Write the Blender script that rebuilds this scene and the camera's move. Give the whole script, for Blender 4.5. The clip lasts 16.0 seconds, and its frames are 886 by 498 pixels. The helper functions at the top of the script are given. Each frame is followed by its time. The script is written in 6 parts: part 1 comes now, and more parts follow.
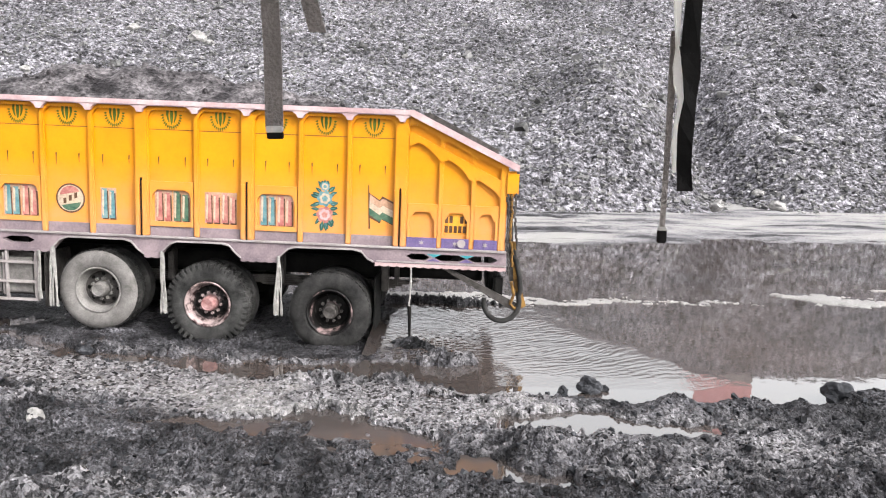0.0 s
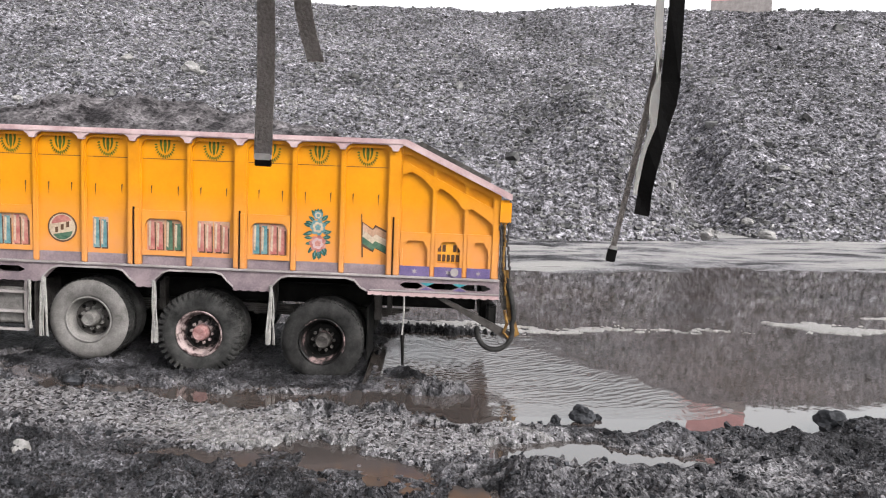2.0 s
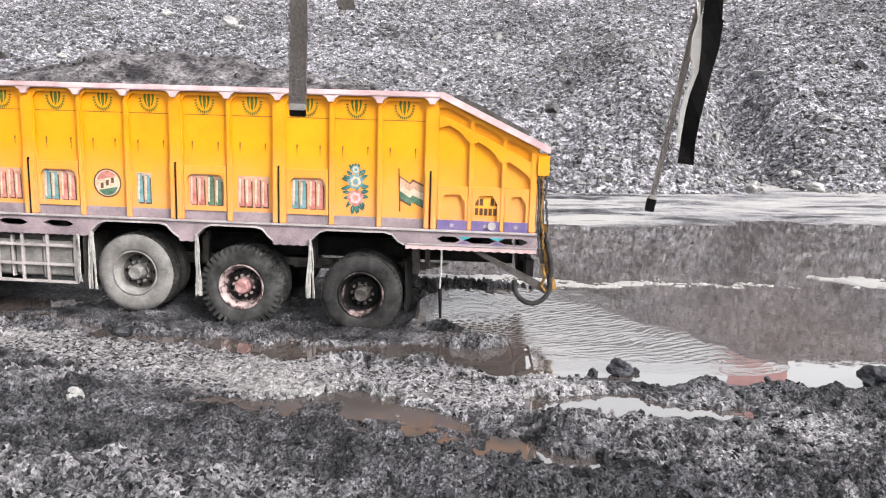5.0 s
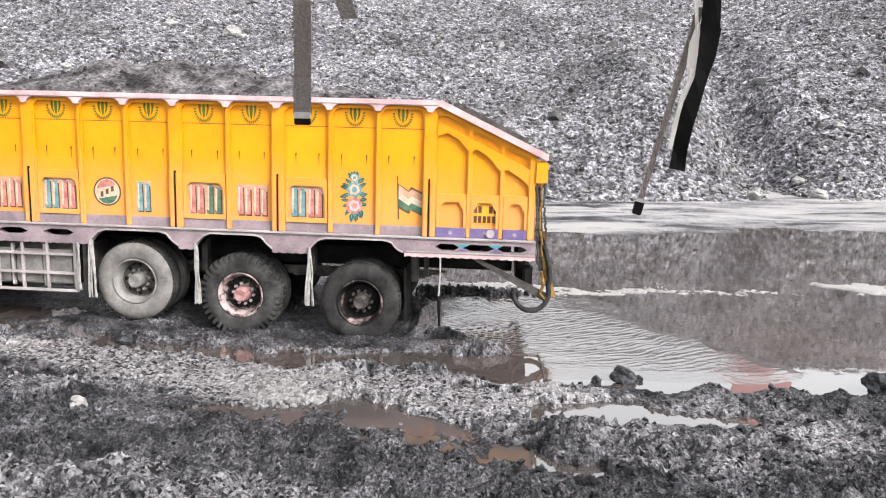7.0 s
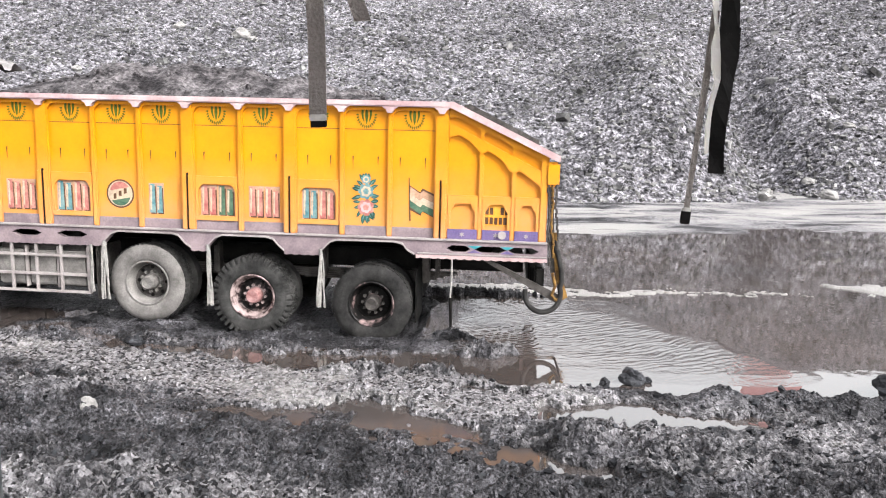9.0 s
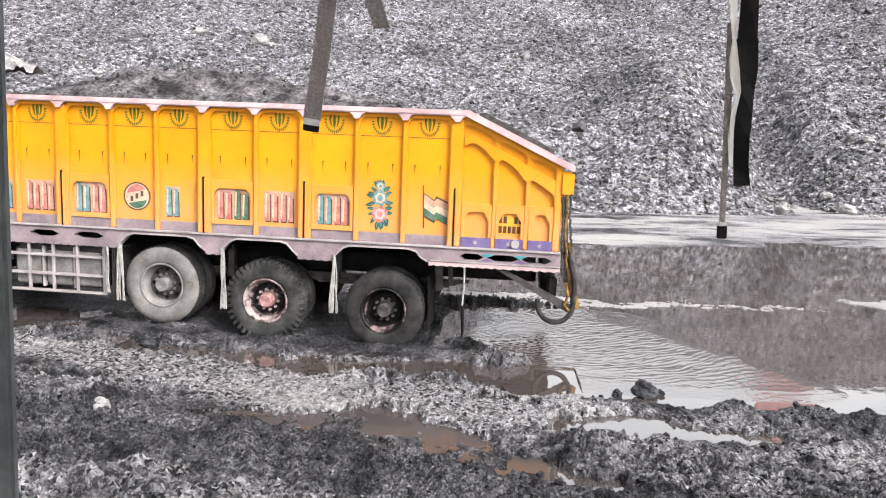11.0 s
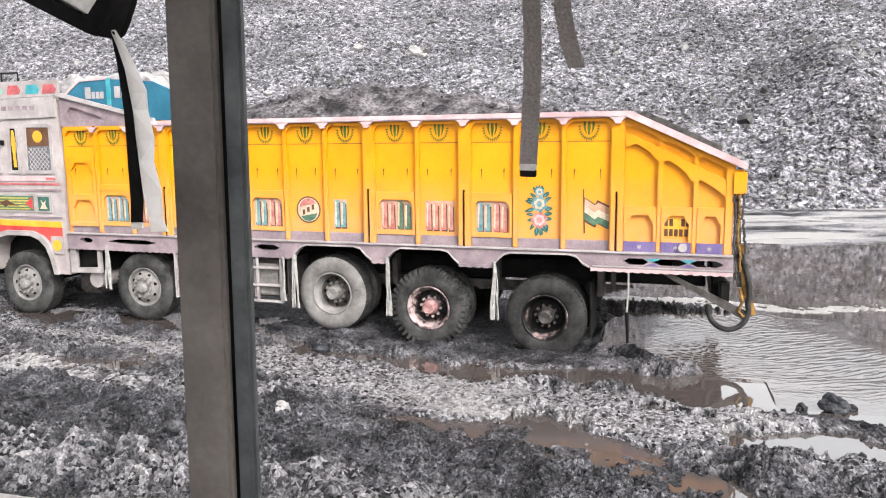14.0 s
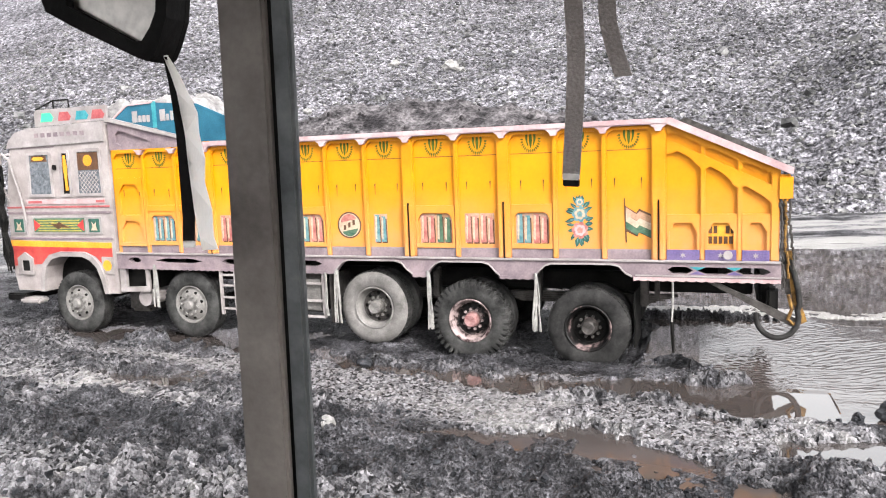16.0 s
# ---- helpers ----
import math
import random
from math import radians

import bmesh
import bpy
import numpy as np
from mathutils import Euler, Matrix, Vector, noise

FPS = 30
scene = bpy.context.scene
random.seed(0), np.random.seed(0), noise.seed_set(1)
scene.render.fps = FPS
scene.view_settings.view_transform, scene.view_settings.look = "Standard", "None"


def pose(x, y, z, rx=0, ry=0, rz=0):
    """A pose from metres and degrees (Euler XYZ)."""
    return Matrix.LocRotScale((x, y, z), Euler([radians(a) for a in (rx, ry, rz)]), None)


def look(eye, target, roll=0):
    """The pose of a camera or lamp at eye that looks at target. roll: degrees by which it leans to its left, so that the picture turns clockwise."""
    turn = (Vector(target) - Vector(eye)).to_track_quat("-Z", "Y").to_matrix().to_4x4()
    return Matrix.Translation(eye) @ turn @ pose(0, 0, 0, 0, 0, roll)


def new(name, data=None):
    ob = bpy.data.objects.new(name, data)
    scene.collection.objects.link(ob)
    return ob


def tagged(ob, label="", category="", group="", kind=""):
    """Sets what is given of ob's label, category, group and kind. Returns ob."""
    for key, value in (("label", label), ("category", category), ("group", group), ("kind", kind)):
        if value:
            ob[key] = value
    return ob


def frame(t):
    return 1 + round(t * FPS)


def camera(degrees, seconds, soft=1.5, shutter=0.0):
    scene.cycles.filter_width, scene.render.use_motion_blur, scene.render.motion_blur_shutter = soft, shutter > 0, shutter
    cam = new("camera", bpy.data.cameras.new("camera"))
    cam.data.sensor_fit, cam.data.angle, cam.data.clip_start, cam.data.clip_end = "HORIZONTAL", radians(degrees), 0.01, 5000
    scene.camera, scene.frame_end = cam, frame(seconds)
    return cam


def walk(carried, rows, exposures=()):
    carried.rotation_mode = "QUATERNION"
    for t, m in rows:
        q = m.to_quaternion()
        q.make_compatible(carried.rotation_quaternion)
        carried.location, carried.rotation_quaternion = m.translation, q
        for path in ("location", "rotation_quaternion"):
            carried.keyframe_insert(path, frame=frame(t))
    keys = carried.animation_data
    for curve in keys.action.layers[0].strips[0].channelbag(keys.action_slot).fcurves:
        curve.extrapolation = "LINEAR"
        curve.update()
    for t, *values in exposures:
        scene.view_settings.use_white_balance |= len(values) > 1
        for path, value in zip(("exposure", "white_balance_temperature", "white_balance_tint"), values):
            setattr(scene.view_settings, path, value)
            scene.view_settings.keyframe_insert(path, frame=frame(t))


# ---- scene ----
EXPOSURES = [(0.0, 2.1), (1.5, 2.1), (2.0, 1.6), (2.5, 1.65), (3.0, 2.15), (13.5, 2.2), (14.5, 2.24), (16.0, 2.24)]
cam = camera(61.75, 16.0, soft=1.1)

PATH = [
    (0.0, pose(0.027, 0.000, 2.500, 81.88, -1.38, 0.14)),
    (0.5, pose(0.025, 0.001, 2.499, 81.97, -1.39, -0.12)),
    (1.0, pose(0.026, -0.002, 2.497, 82.13, -1.63, -0.09)),
    (1.5, pose(0.028, -0.003, 2.499, 82.58, -1.54, -0.21)),
    (2.0, pose(0.026, -0.007, 2.498, 84.12, -1.38, -0.51)),
    (2.5, pose(0.028, -0.004, 2.497, 83.68, -1.25, -0.46)),
    (3.0, pose(0.036, -0.003, 2.496, 80.56, -1.20, 1.62)),
    (3.2, pose(0.037, -0.004, 2.496, 80.25, -1.17, 3.37)),
    (5.3, pose(0.045, -0.009, 2.493, 80.70, -0.82, 2.42)),
    (5.5, pose(0.045, -0.009, 2.493, 81.09, -0.78, 2.54)),
    (6.0, pose(0.048, -0.012, 2.492, 81.23, -0.72, 2.58)),
    (6.5, pose(0.050, -0.013, 2.495, 81.14, -0.67, 2.61)),
    (7.0, pose(0.048, -0.011, 2.493, 81.14, -0.67, 2.68)),
    (7.5, pose(0.048, -0.013, 2.490, 81.14, -0.83, 2.70)),
    (8.0, pose(0.049, -0.011, 2.492, 81.10, -0.70, 2.74)),
    (8.5, pose(0.050, -0.014, 2.495, 81.09, -0.54, 2.84)),
    (9.0, pose(0.052, -0.012, 2.494, 81.24, -0.53, 3.32)),
    (9.2, pose(0.052, -0.012, 2.494, 81.28, -0.61, 3.73)),
    (11.5, pose(0.047, -0.013, 2.493, 81.89, -1.46, 4.56)),
    (12.0, pose(0.045, -0.011, 2.495, 81.84, -1.48, 4.73)),
    (12.5, pose(0.044, -0.010, 2.497, 81.77, -1.19, 5.20)),
    (13.0, pose(0.039, -0.009, 2.500, 81.65, -0.67, 5.70)),
    (13.5, pose(0.036, -0.007, 2.502, 81.78, -0.72, 6.63)),
    (13.6, pose(0.018, -0.004, 2.509, 81.83, -0.29, 6.90)),
    (13.8, pose(-0.002, 0.002, 2.523, 81.94, 0.57, 12.60)),
    (14.0, pose(-0.023, 0.008, 2.536, 82.05, 1.43, 16.07)),
    (14.2, pose(-0.031, 0.009, 2.536, 82.26, 1.77, 17.90)),
    (14.5, pose(-0.042, 0.012, 2.537, 82.58, 2.27, 20.02)),
    (15.0, pose(-0.037, 0.006, 2.536, 82.78, 2.54, 19.68)),
    (15.5, pose(-0.035, 0.005, 2.535, 83.03, 2.91, 19.80)),
    (16.0, pose(-0.029, -0.002, 2.536, 83.16, 3.02, 18.99)),
]
walk(cam, PATH, EXPOSURES)

# ---- light: bright overcast sky, very soft sun ----
world = bpy.data.worlds.new("overcast_sky")
scene.world = world
world.use_nodes = True
wn = world.node_tree.nodes
sky = wn.new("ShaderNodeTexSky")
sky.sky_type, sky.sun_disc = "NISHITA", False
sky.sun_elevation, sky.sun_rotation = radians(40), radians(130)
sky.air_density, sky.dust_density = 1.0, 4.0
pale = wn.new("ShaderNodeHueSaturation")
pale.inputs["Saturation"].default_value = 0.10
world.node_tree.links.new(sky.outputs["Color"], pale.inputs["Color"])
world.node_tree.links.new(pale.outputs["Color"], wn["Background"].inputs["Color"])
wn["Background"].inputs["Strength"].default_value = 0.15

sun = new("sun", bpy.data.lights.new("sun", "SUN"))
sun.data.energy, sun.data.angle, sun.data.color = 0.9, radians(12), (1.0, 0.97, 0.93)
# the veiled sun stands to the right behind the camera
sun.matrix_world = look((13, -3, 13), (0, 8, 0))


# ---- materials ----
def mat(name, dark, light, scale=6.0, rough=0.7, metal=0.0, bump=0.2, grain=60.0, spread=(0.35, 0.65), rough_light=None, island=0.0, ior=1.45, obj=0.0, speck=(0.82, 1.18), dist=0.01, spec=0.2, patch=0.0, crumb=0.0, crumb_depth=0.01, crumb_tone=(0.15, 2.05)):
    """Two tones mixed by coarse noise, with fine grain relief and gloss that follow it."""
    m = bpy.data.materials.new(name)
    m.use_nodes = True
    n, l = m.node_tree.nodes, m.node_tree.links
    b = n["Principled BSDF"]
    co = n.new("ShaderNodeTexCoord")
    big = n.new("ShaderNodeTexNoise")
    big.inputs["Scale"].default_value, big.inputs["Detail"].default_value, big.inputs["Roughness"].default_value = scale, 8, 0.65
    fine = n.new("ShaderNodeTexNoise")
    fine.inputs["Scale"].default_value, fine.inputs["Detail"].default_value = grain, 5
    l.new(co.outputs["Object"], big.inputs["Vector"])
    l.new(co.outputs["Object"], fine.inputs["Vector"])
    ramp = n.new("ShaderNodeMapRange")
    ramp.inputs["From Min"].default_value, ramp.inputs["From Max"].default_value = spread
    l.new(big.outputs["Fac"], ramp.inputs["Value"])
    mix = n.new("ShaderNodeMix")
    mix.data_type = "RGBA"
    mix.inputs[6].default_value, mix.inputs[7].default_value = (*dark, 1), (*light, 1)
    l.new(ramp.outputs["Result"], mix.inputs[0])
    out = mix.outputs[2]
    hsv = n.new("ShaderNodeHueSaturation")
    cell = None
    l.new(out, hsv.inputs["Color"])
    val = n.new("ShaderNodeMapRange")
    val.inputs["From Min"].default_value, val.inputs["From Max"].default_value = 0.3, 0.7
    val.inputs["To Min"].default_value, val.inputs["To Max"].default_value = speck
    l.new(fine.outputs["Fac"], val.inputs["Value"])
    value = val.outputs["Result"]
    if island or obj:
        src = n.new("ShaderNodeNewGeometry").outputs["Random Per Island"] if island else n.new("ShaderNodeObjectInfo").outputs["Random"]
        r = n.new("ShaderNodeMapRange")
        k = island or obj
        r.inputs["To Min"].default_value, r.inputs["To Max"].default_value = 1 - k, 1 + k
        l.new(src, r.inputs["Value"])
        mul = n.new("ShaderNodeMath")
        mul.operation = "MULTIPLY"
        l.new(value, mul.inputs[0])
        l.new(r.outputs["Result"], mul.inputs[1])
        value = mul.outputs[0]
    if crumb:
        # grains: each cell a tone of its own, domed in relief
        cell = n.new("ShaderNodeTexVoronoi")
        cell.inputs["Scale"].default_value = crumb
        warp = n.new("ShaderNodeMix")
        warp.data_type = "RGBA"
        warp.blend_type = "LINEAR_LIGHT"
        warp.inputs[0].default_value = 0.6 / crumb
        l.new(co.outputs["Object"], warp.inputs[6])
        l.new(fine.outputs["Color"], warp.inputs[7])
        l.new(warp.outputs[2], cell.inputs["Vector"])
        cs = n.new("ShaderNodeSeparateColor")
        l.new(cell.outputs["Color"], cs.inputs[0])
        cr = n.new("ShaderNodeMapRange")
        cr.inputs["To Min"].default_value, cr.inputs["To Max"].default_value = crumb_tone
        l.new(cs.outputs[0], cr.inputs["Value"])
        cm = n.new("ShaderNodeMath")
        cm.operation = "MULTIPLY"
        l.new(value, cm.inputs[0])
        l.new(cr.outputs["Result"], cm.inputs[1])
        value = cm.outputs[0]
    if patch:
        wide = n.new("ShaderNodeTexNoise")
        wide.inputs["Scale"].default_value, wide.inputs["Detail"].default_value, wide.inputs["Roughness"].default_value = patch, 5, 0.6
        l.new(co.outputs["Object"], wide.inputs["Vector"])
        wr = n.new("ShaderNodeMapRange")
        wr.inputs["From Min"].default_value, wr.inputs["From Max"].default_value = 0.35, 0.65
        wr.inputs["To Min"].default_value, wr.inputs["To Max"].default_value = 0.68, 1.28
        l.new(wide.outputs["Fac"], wr.inputs["Value"])
        mp = n.new("ShaderNodeMath")
        mp.operation = "MULTIPLY"
        l.new(value, mp.inputs[0])
        l.new(wr.outputs["Result"], mp.inputs[1])
        value = mp.outputs[0]
    l.new(value, hsv.inputs["Value"])
    l.new(hsv.outputs["Color"], b.inputs["Base Color"])
    rr = n.new("ShaderNodeMapRange")
    rr.inputs["To Min"].default_value, rr.inputs["To Max"].default_value = rough, rough if rough_light is None else rough_light
    l.new(ramp.outputs["Result"], rr.inputs["Value"])
    l.new(rr.outputs["Result"], b.inputs["Roughness"])
    b.inputs["Metallic"].default_value, b.inputs["IOR"].default_value = metal, ior
    b.inputs["Specular IOR Level"].default_value = spec
    if bump:
        bp = n.new("ShaderNodeBump")
        bp.inputs["Strength"].default_value, bp.inputs["Distance"].default_value = bump, dist
        l.new(fine.outputs["Fac"], bp.inputs["Height"])
        l.new(bp.outputs["Normal"], b.inputs["Normal"])
        if cell:
            b2 = n.new("ShaderNodeBump")
            b2.invert = True
            b2.inputs["Strength"].default_value, b2.inputs["Distance"].default_value = 0.9, crumb_depth
            l.new(cell.outputs["Distance"], b2.inputs["Height"])
            l.new(bp.outputs["Normal"], b2.inputs["Normal"])
            l.new(b2.outputs["Normal"], b.inputs["Normal"])
    return m


def ground_material():
    """Wet black coal mud, grey drying silt and painted shade where the sheet says so, glossy near the water line."""
    m = mat("mud", (0.0028, 0.0028, 0.0033), (0.062, 0.060, 0.066), 2.2, 0.75, 0, 1.0, 42, speck=(0.2, 1.9), dist=0.035, spec=0.12, crumb=38.0, crumb_depth=0.020, patch=0.8, crumb_tone=(0.30, 1.70))
    n, l = m.node_tree.nodes, m.node_tree.links
    b = n["Principled BSDF"]
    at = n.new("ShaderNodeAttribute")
    at.attribute_name = "silt_shade"
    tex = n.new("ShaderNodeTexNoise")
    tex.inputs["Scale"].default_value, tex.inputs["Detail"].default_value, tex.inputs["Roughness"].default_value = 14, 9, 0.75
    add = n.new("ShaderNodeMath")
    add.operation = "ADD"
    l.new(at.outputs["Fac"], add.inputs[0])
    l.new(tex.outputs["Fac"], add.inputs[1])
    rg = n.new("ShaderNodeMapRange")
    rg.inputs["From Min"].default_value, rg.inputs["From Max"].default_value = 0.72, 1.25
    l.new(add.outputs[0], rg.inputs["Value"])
    fleck = n.new("ShaderNodeTexNoise")
    fleck.inputs["Scale"].default_value, fleck.inputs["Detail"].default_value = 38, 6
    grain = n.new("ShaderNodeTexVoronoi")
    grain.inputs["Scale"].default_value = 34
    l.new(n["Texture Coordinate"].outputs["Object"], grain.inputs["Vector"])
    gs = n.new("ShaderNodeSeparateColor")
    l.new(grain.outputs["Color"], gs.inputs[0])
    half = n.new("ShaderNodeMix")
    half.inputs[0].default_value = 0.36
    l.new(fleck.outputs["Fac"], half.inputs[2])
    l.new(gs.outputs[0], half.inputs[3])
    tone = n.new("ShaderNodeValToRGB")
    tone.color_ramp.elements[0].position, tone.color_ramp.elements[0].color = 0.33, (0.006, 0.0059, 0.0064, 1)
    tone.color_ramp.elements[1].position, tone.color_ramp.elements[1].color = 0.64, (0.205, 0.197, 0.208, 1)
    l.new(half.outputs[0], tone.inputs["Fac"])
    mix = n.new("ShaderNodeMix")
    mix.data_type = "RGBA"
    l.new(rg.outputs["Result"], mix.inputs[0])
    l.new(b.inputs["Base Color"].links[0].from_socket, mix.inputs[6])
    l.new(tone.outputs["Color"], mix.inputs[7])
    pale = n.new("ShaderNodeMix")
    pale.data_type = "RGBA"
    pr = n.new("ShaderNodeMapRange")
    pr.inputs["From Min"].default_value, pr.inputs["From Max"].default_value = 1.35, 1.9
    l.new(add.outputs[0], pr.inputs["Value"])
    l.new(pr.outputs["Result"], pale.inputs[0])
    l.new(mix.outputs[2], pale.inputs[6])
    pale.inputs[7].default_value = (0.23, 0.222, 0.218, 1)
    l.new(pale.outputs[2], b.inputs["Base Color"])
    geo = n.new("ShaderNodeNewGeometry")
    sep = n.new("ShaderNodeSeparateXYZ")
    l.new(geo.outputs["Position"], sep.inputs[0])
    wet = n.new("ShaderNodeMapRange")
    wet.inputs["From Min"].default_value, wet.inputs["From Max"].default_value = 0.0, 0.10
    wet.inputs["To Min"].default_value, wet.inputs["To Max"].default_value = 0.40, 0.62
    l.new(sep.outputs["Z"], wet.inputs["Value"])
    l.new(wet.outputs["Result"], b.inputs["Roughness"])
    return m


def water_material(name="muddy_water", ior=2.4, rough=0.02, body=1.6, chop=(5, 0.12)):
    """Still muddy water: brown body, mirror gloss, redder where silt hangs in it."""
    m = bpy.data.materials.new(name)
    m.use_nodes = True
    n, l = m.node_tree.nodes, m.node_tree.links
    b = n["Principled BSDF"]
    co = n.new("ShaderNodeTexCoord")
    tex = n.new("ShaderNodeTexNoise")
    tex.inputs["Scale"].default_value, tex.inputs["Detail"].default_value = 0.35, 4
    l.new(co.outputs["Object"], tex.inputs["Vector"])
    tone = n.new("ShaderNodeValToRGB")
    tone.color_ramp.elements[0].position, tone.color_ramp.elements[0].color = 0.35, (0.020 * body, 0.0175 * body, 0.017 * body, 1)
    tone.color_ramp.elements[1].position, tone.color_ramp.elements[1].color = 0.70, (0.030 * body, 0.0235 * body, 0.021 * body, 1)
    l.new(tex.outputs["Fac"], tone.inputs["Fac"])
    l.new(tone.outputs["Color"], b.inputs["Base Color"])
    b.inputs["Roughness"].default_value, b.inputs["IOR"].default_value = rough, ior
    rip = n.new("ShaderNodeTexNoise")
    rip.inputs["Scale"].default_value, rip.inputs["Detail"].default_value = chop[0], 3
    l.new(co.outputs["Object"], rip.inputs["Vector"])
    bp = n.new("ShaderNodeBump")
    bp.inputs["Strength"].default_value, bp.inputs["Distance"].default_value = chop[1], 0.006
    l.new(rip.outputs["Fac"], bp.inputs["Height"])
    l.new(bp.outputs["Normal"], b.inputs["Normal"])
    return m


def dusted(m, colour, z0, z1, amount):
    """Road dust that lies thicker between heights z0 (full) and z1 (none) of the thing, broken up by noise."""
    n, l = m.node_tree.nodes, m.node_tree.links
    b = n["Principled BSDF"]
    co = n.new("ShaderNodeTexCoord")
    sep = n.new("ShaderNodeSeparateXYZ")
    l.new(co.outputs["Object"], sep.inputs[0])
    tex = n.new("ShaderNodeTexNoise")
    tex.inputs["Scale"].default_value, tex.inputs["Detail"].default_value, tex.inputs["Roughness"].default_value = 3.0, 8, 0.7
    l.new(co.outputs["Object"], tex.inputs["Vector"])
    rg = n.new("ShaderNodeMapRange")
    rg.inputs["From Min"].default_value, rg.inputs["From Max"].default_value = z1, z0
    l.new(sep.outputs["Z"], rg.inputs["Value"])
    k = n.new("ShaderNodeMath")
    k.operation = "MULTIPLY"
    l.new(rg.outputs["Result"], k.inputs[0])
    k2 = n.new("ShaderNodeMapRange")
    k2.inputs["From Min"].default_value, k2.inputs["From Max"].default_value = 0.12, 0.60
    k2.inputs["To Max"].default_value = amount
    l.new(tex.outputs["Fac"], k2.inputs["Value"])
    l.new(k2.outputs["Result"], k.inputs[1])
    mix = n.new("ShaderNodeMix")
    mix.data_type = "RGBA"
    mix.inputs[7].default_value = (*colour, 1)
    l.new(k.outputs[0], mix.inputs[0])
    l.new(b.inputs["Base Color"].links[0].from_socket, mix.inputs[6])
    l.new(mix.outputs[2], b.inputs["Base Color"])
    return m


MUD = ground_material()
WATER = water_material()
RIPPLED = water_material("rippled_water", chop=(16, 0.55))
PUDDLE = water_material("puddle_water", 1.30, 0.10, 1.7)
RUBBLE = mat("shale_rubble", (0.022, 0.0212, 0.0240), (0.182, 0.175, 0.192), 3.0, 0.85, 0, 1.0, 8, (0.36, 0.64), speck=(0.3, 1.8), dist=0.12, spec=0.06, patch=0.16, crumb=5.5, crumb_depth=0.14, crumb_tone=(0.4, 1.6))
STONE = mat("shale_stone", (0.03, 0.0295, 0.03), (0.16, 0.157, 0.157), 2.0, 0.8, 0, 0.5, 25, island=0.5, patch=0.16, spec=0.06)
CLOD = mat("mud_clod", (0.004, 0.0042, 0.005), (0.035, 0.036, 0.040), 5.0, 0.55, 0, 0.6, 40, island=0.5, spec=0.06)
PALE_STONE = mat("pale_stone", (0.12, 0.116, 0.113), (0.23, 0.222, 0.218), 4.0, 0.8)
COAL = mat("coal_load", (0.016, 0.0145, 0.0155), (0.100, 0.092, 0.096), 3.5, 0.7, 0, 1.0, 22, (0.4, 0.65), speck=(0.3, 1.8), dist=0.03, spec=0.06)
YELLOW = dusted(mat("yellow_paint", (0.42, 0.156, 0.002), (0.49, 0.196, 0.002), 1.0, 0.42, 0, 0.03, 30, speck=(0.97, 1.03)), (0.42, 0.180, 0.070), 0.95, 1.80, 1.0)
YELLOW_RIB = dusted(mat("yellow_rib_paint", (0.39, 0.142, 0.0025), (0.45, 0.178, 0.004), 1.6, 0.42, 0, 0.03, 30, speck=(0.96, 1.04)), (0.42, 0.190, 0.078), 0.9, 1.9, 0.95)
PINK = mat("faded_pink_paint", (0.25, 0.165, 0.17), (0.36, 0.27, 0.27), 3.0, 0.6, 0, 0.15, 40, speck=(0.93, 1.07))
LILAC = mat("lilac_paint", (0.10, 0.078, 0.088), (0.19, 0.148, 0.158), 2.5, 0.6, 0, 0.15, 40, speck=(0.93, 1.07))
PURPLE = mat("purple_paint", (0.06, 0.045, 0.115), (0.11, 0.083, 0.165), 3.0, 0.5)
WHITE = mat("dusty_white_paint", (0.155, 0.137, 0.135), (0.25, 0.228, 0.225), 3.0, 0.5, 0, 0.08, 40, speck=(0.93, 1.07))
TARP = mat("dusty_tarpaulin", (0.07, 0.066, 0.067), (0.23, 0.218, 0.216), 4.0, 0.7, 0, 0.4, 18, (0.36, 0.62))
CREAM = mat("cab_cream_paint", (0.175, 0.150, 0.146), (0.27, 0.243, 0.238), 2.6, 0.42, 0, 0.06, 40, speck=(0.93, 1.07))
BLACK = mat("grimy_black", (0.002, 0.002, 0.002), (0.009, 0.0085, 0.008), 4.0, 0.6, 0, 0.3, spec=0.06)
STEEL = mat("muddy_steel", (0.018, 0.0165, 0.0155), (0.075, 0.068, 0.065), 5.0, 0.6, 0.3, 0.4, spec=0.06)
TYRE = mat("tyre_rubber", (0.008, 0.0078, 0.0078), (0.030, 0.029, 0.0285), 5.0, 0.75, 0, 0.3, spec=0.06)
TYRE_DUST = mat("dusty_tyre", (0.072, 0.068, 0.065), (0.142, 0.133, 0.129), 3.5, 0.85, 0, 0.3, spec=0.06)
TYRE_GREY = mat("greyed_tyre", (0.009, 0.0088, 0.0088), (0.046, 0.045, 0.044), 3.5, 0.85, 0, 0.3, spec=0.06)
RIM_DUST = mat("dusty_rim", (0.075, 0.070, 0.067), (0.155, 0.146, 0.14), 5.0, 0.7)
RIM_RED = mat("red_worn_rim", (0.018, 0.008, 0.008), (0.25, 0.195, 0.19), 9.0, 0.6, 0, 0.3, spread=(0.42, 0.56))
RIM_BLACK = mat("black_worn_rim", (0.004, 0.0035, 0.0035), (0.16, 0.115, 0.112), 6.0, 0.55, 0, 0.3, spread=(0.52, 0.66))
HUB_PINK = mat("pink_hub", (0.15, 0.062, 0.060), (0.26, 0.16, 0.155), 9.0, 0.6)
ROPE = mat("grey_rope", (0.13, 0.125, 0.12), (0.25, 0.24, 0.23), 12.0, 0.9, 0, 0.5)
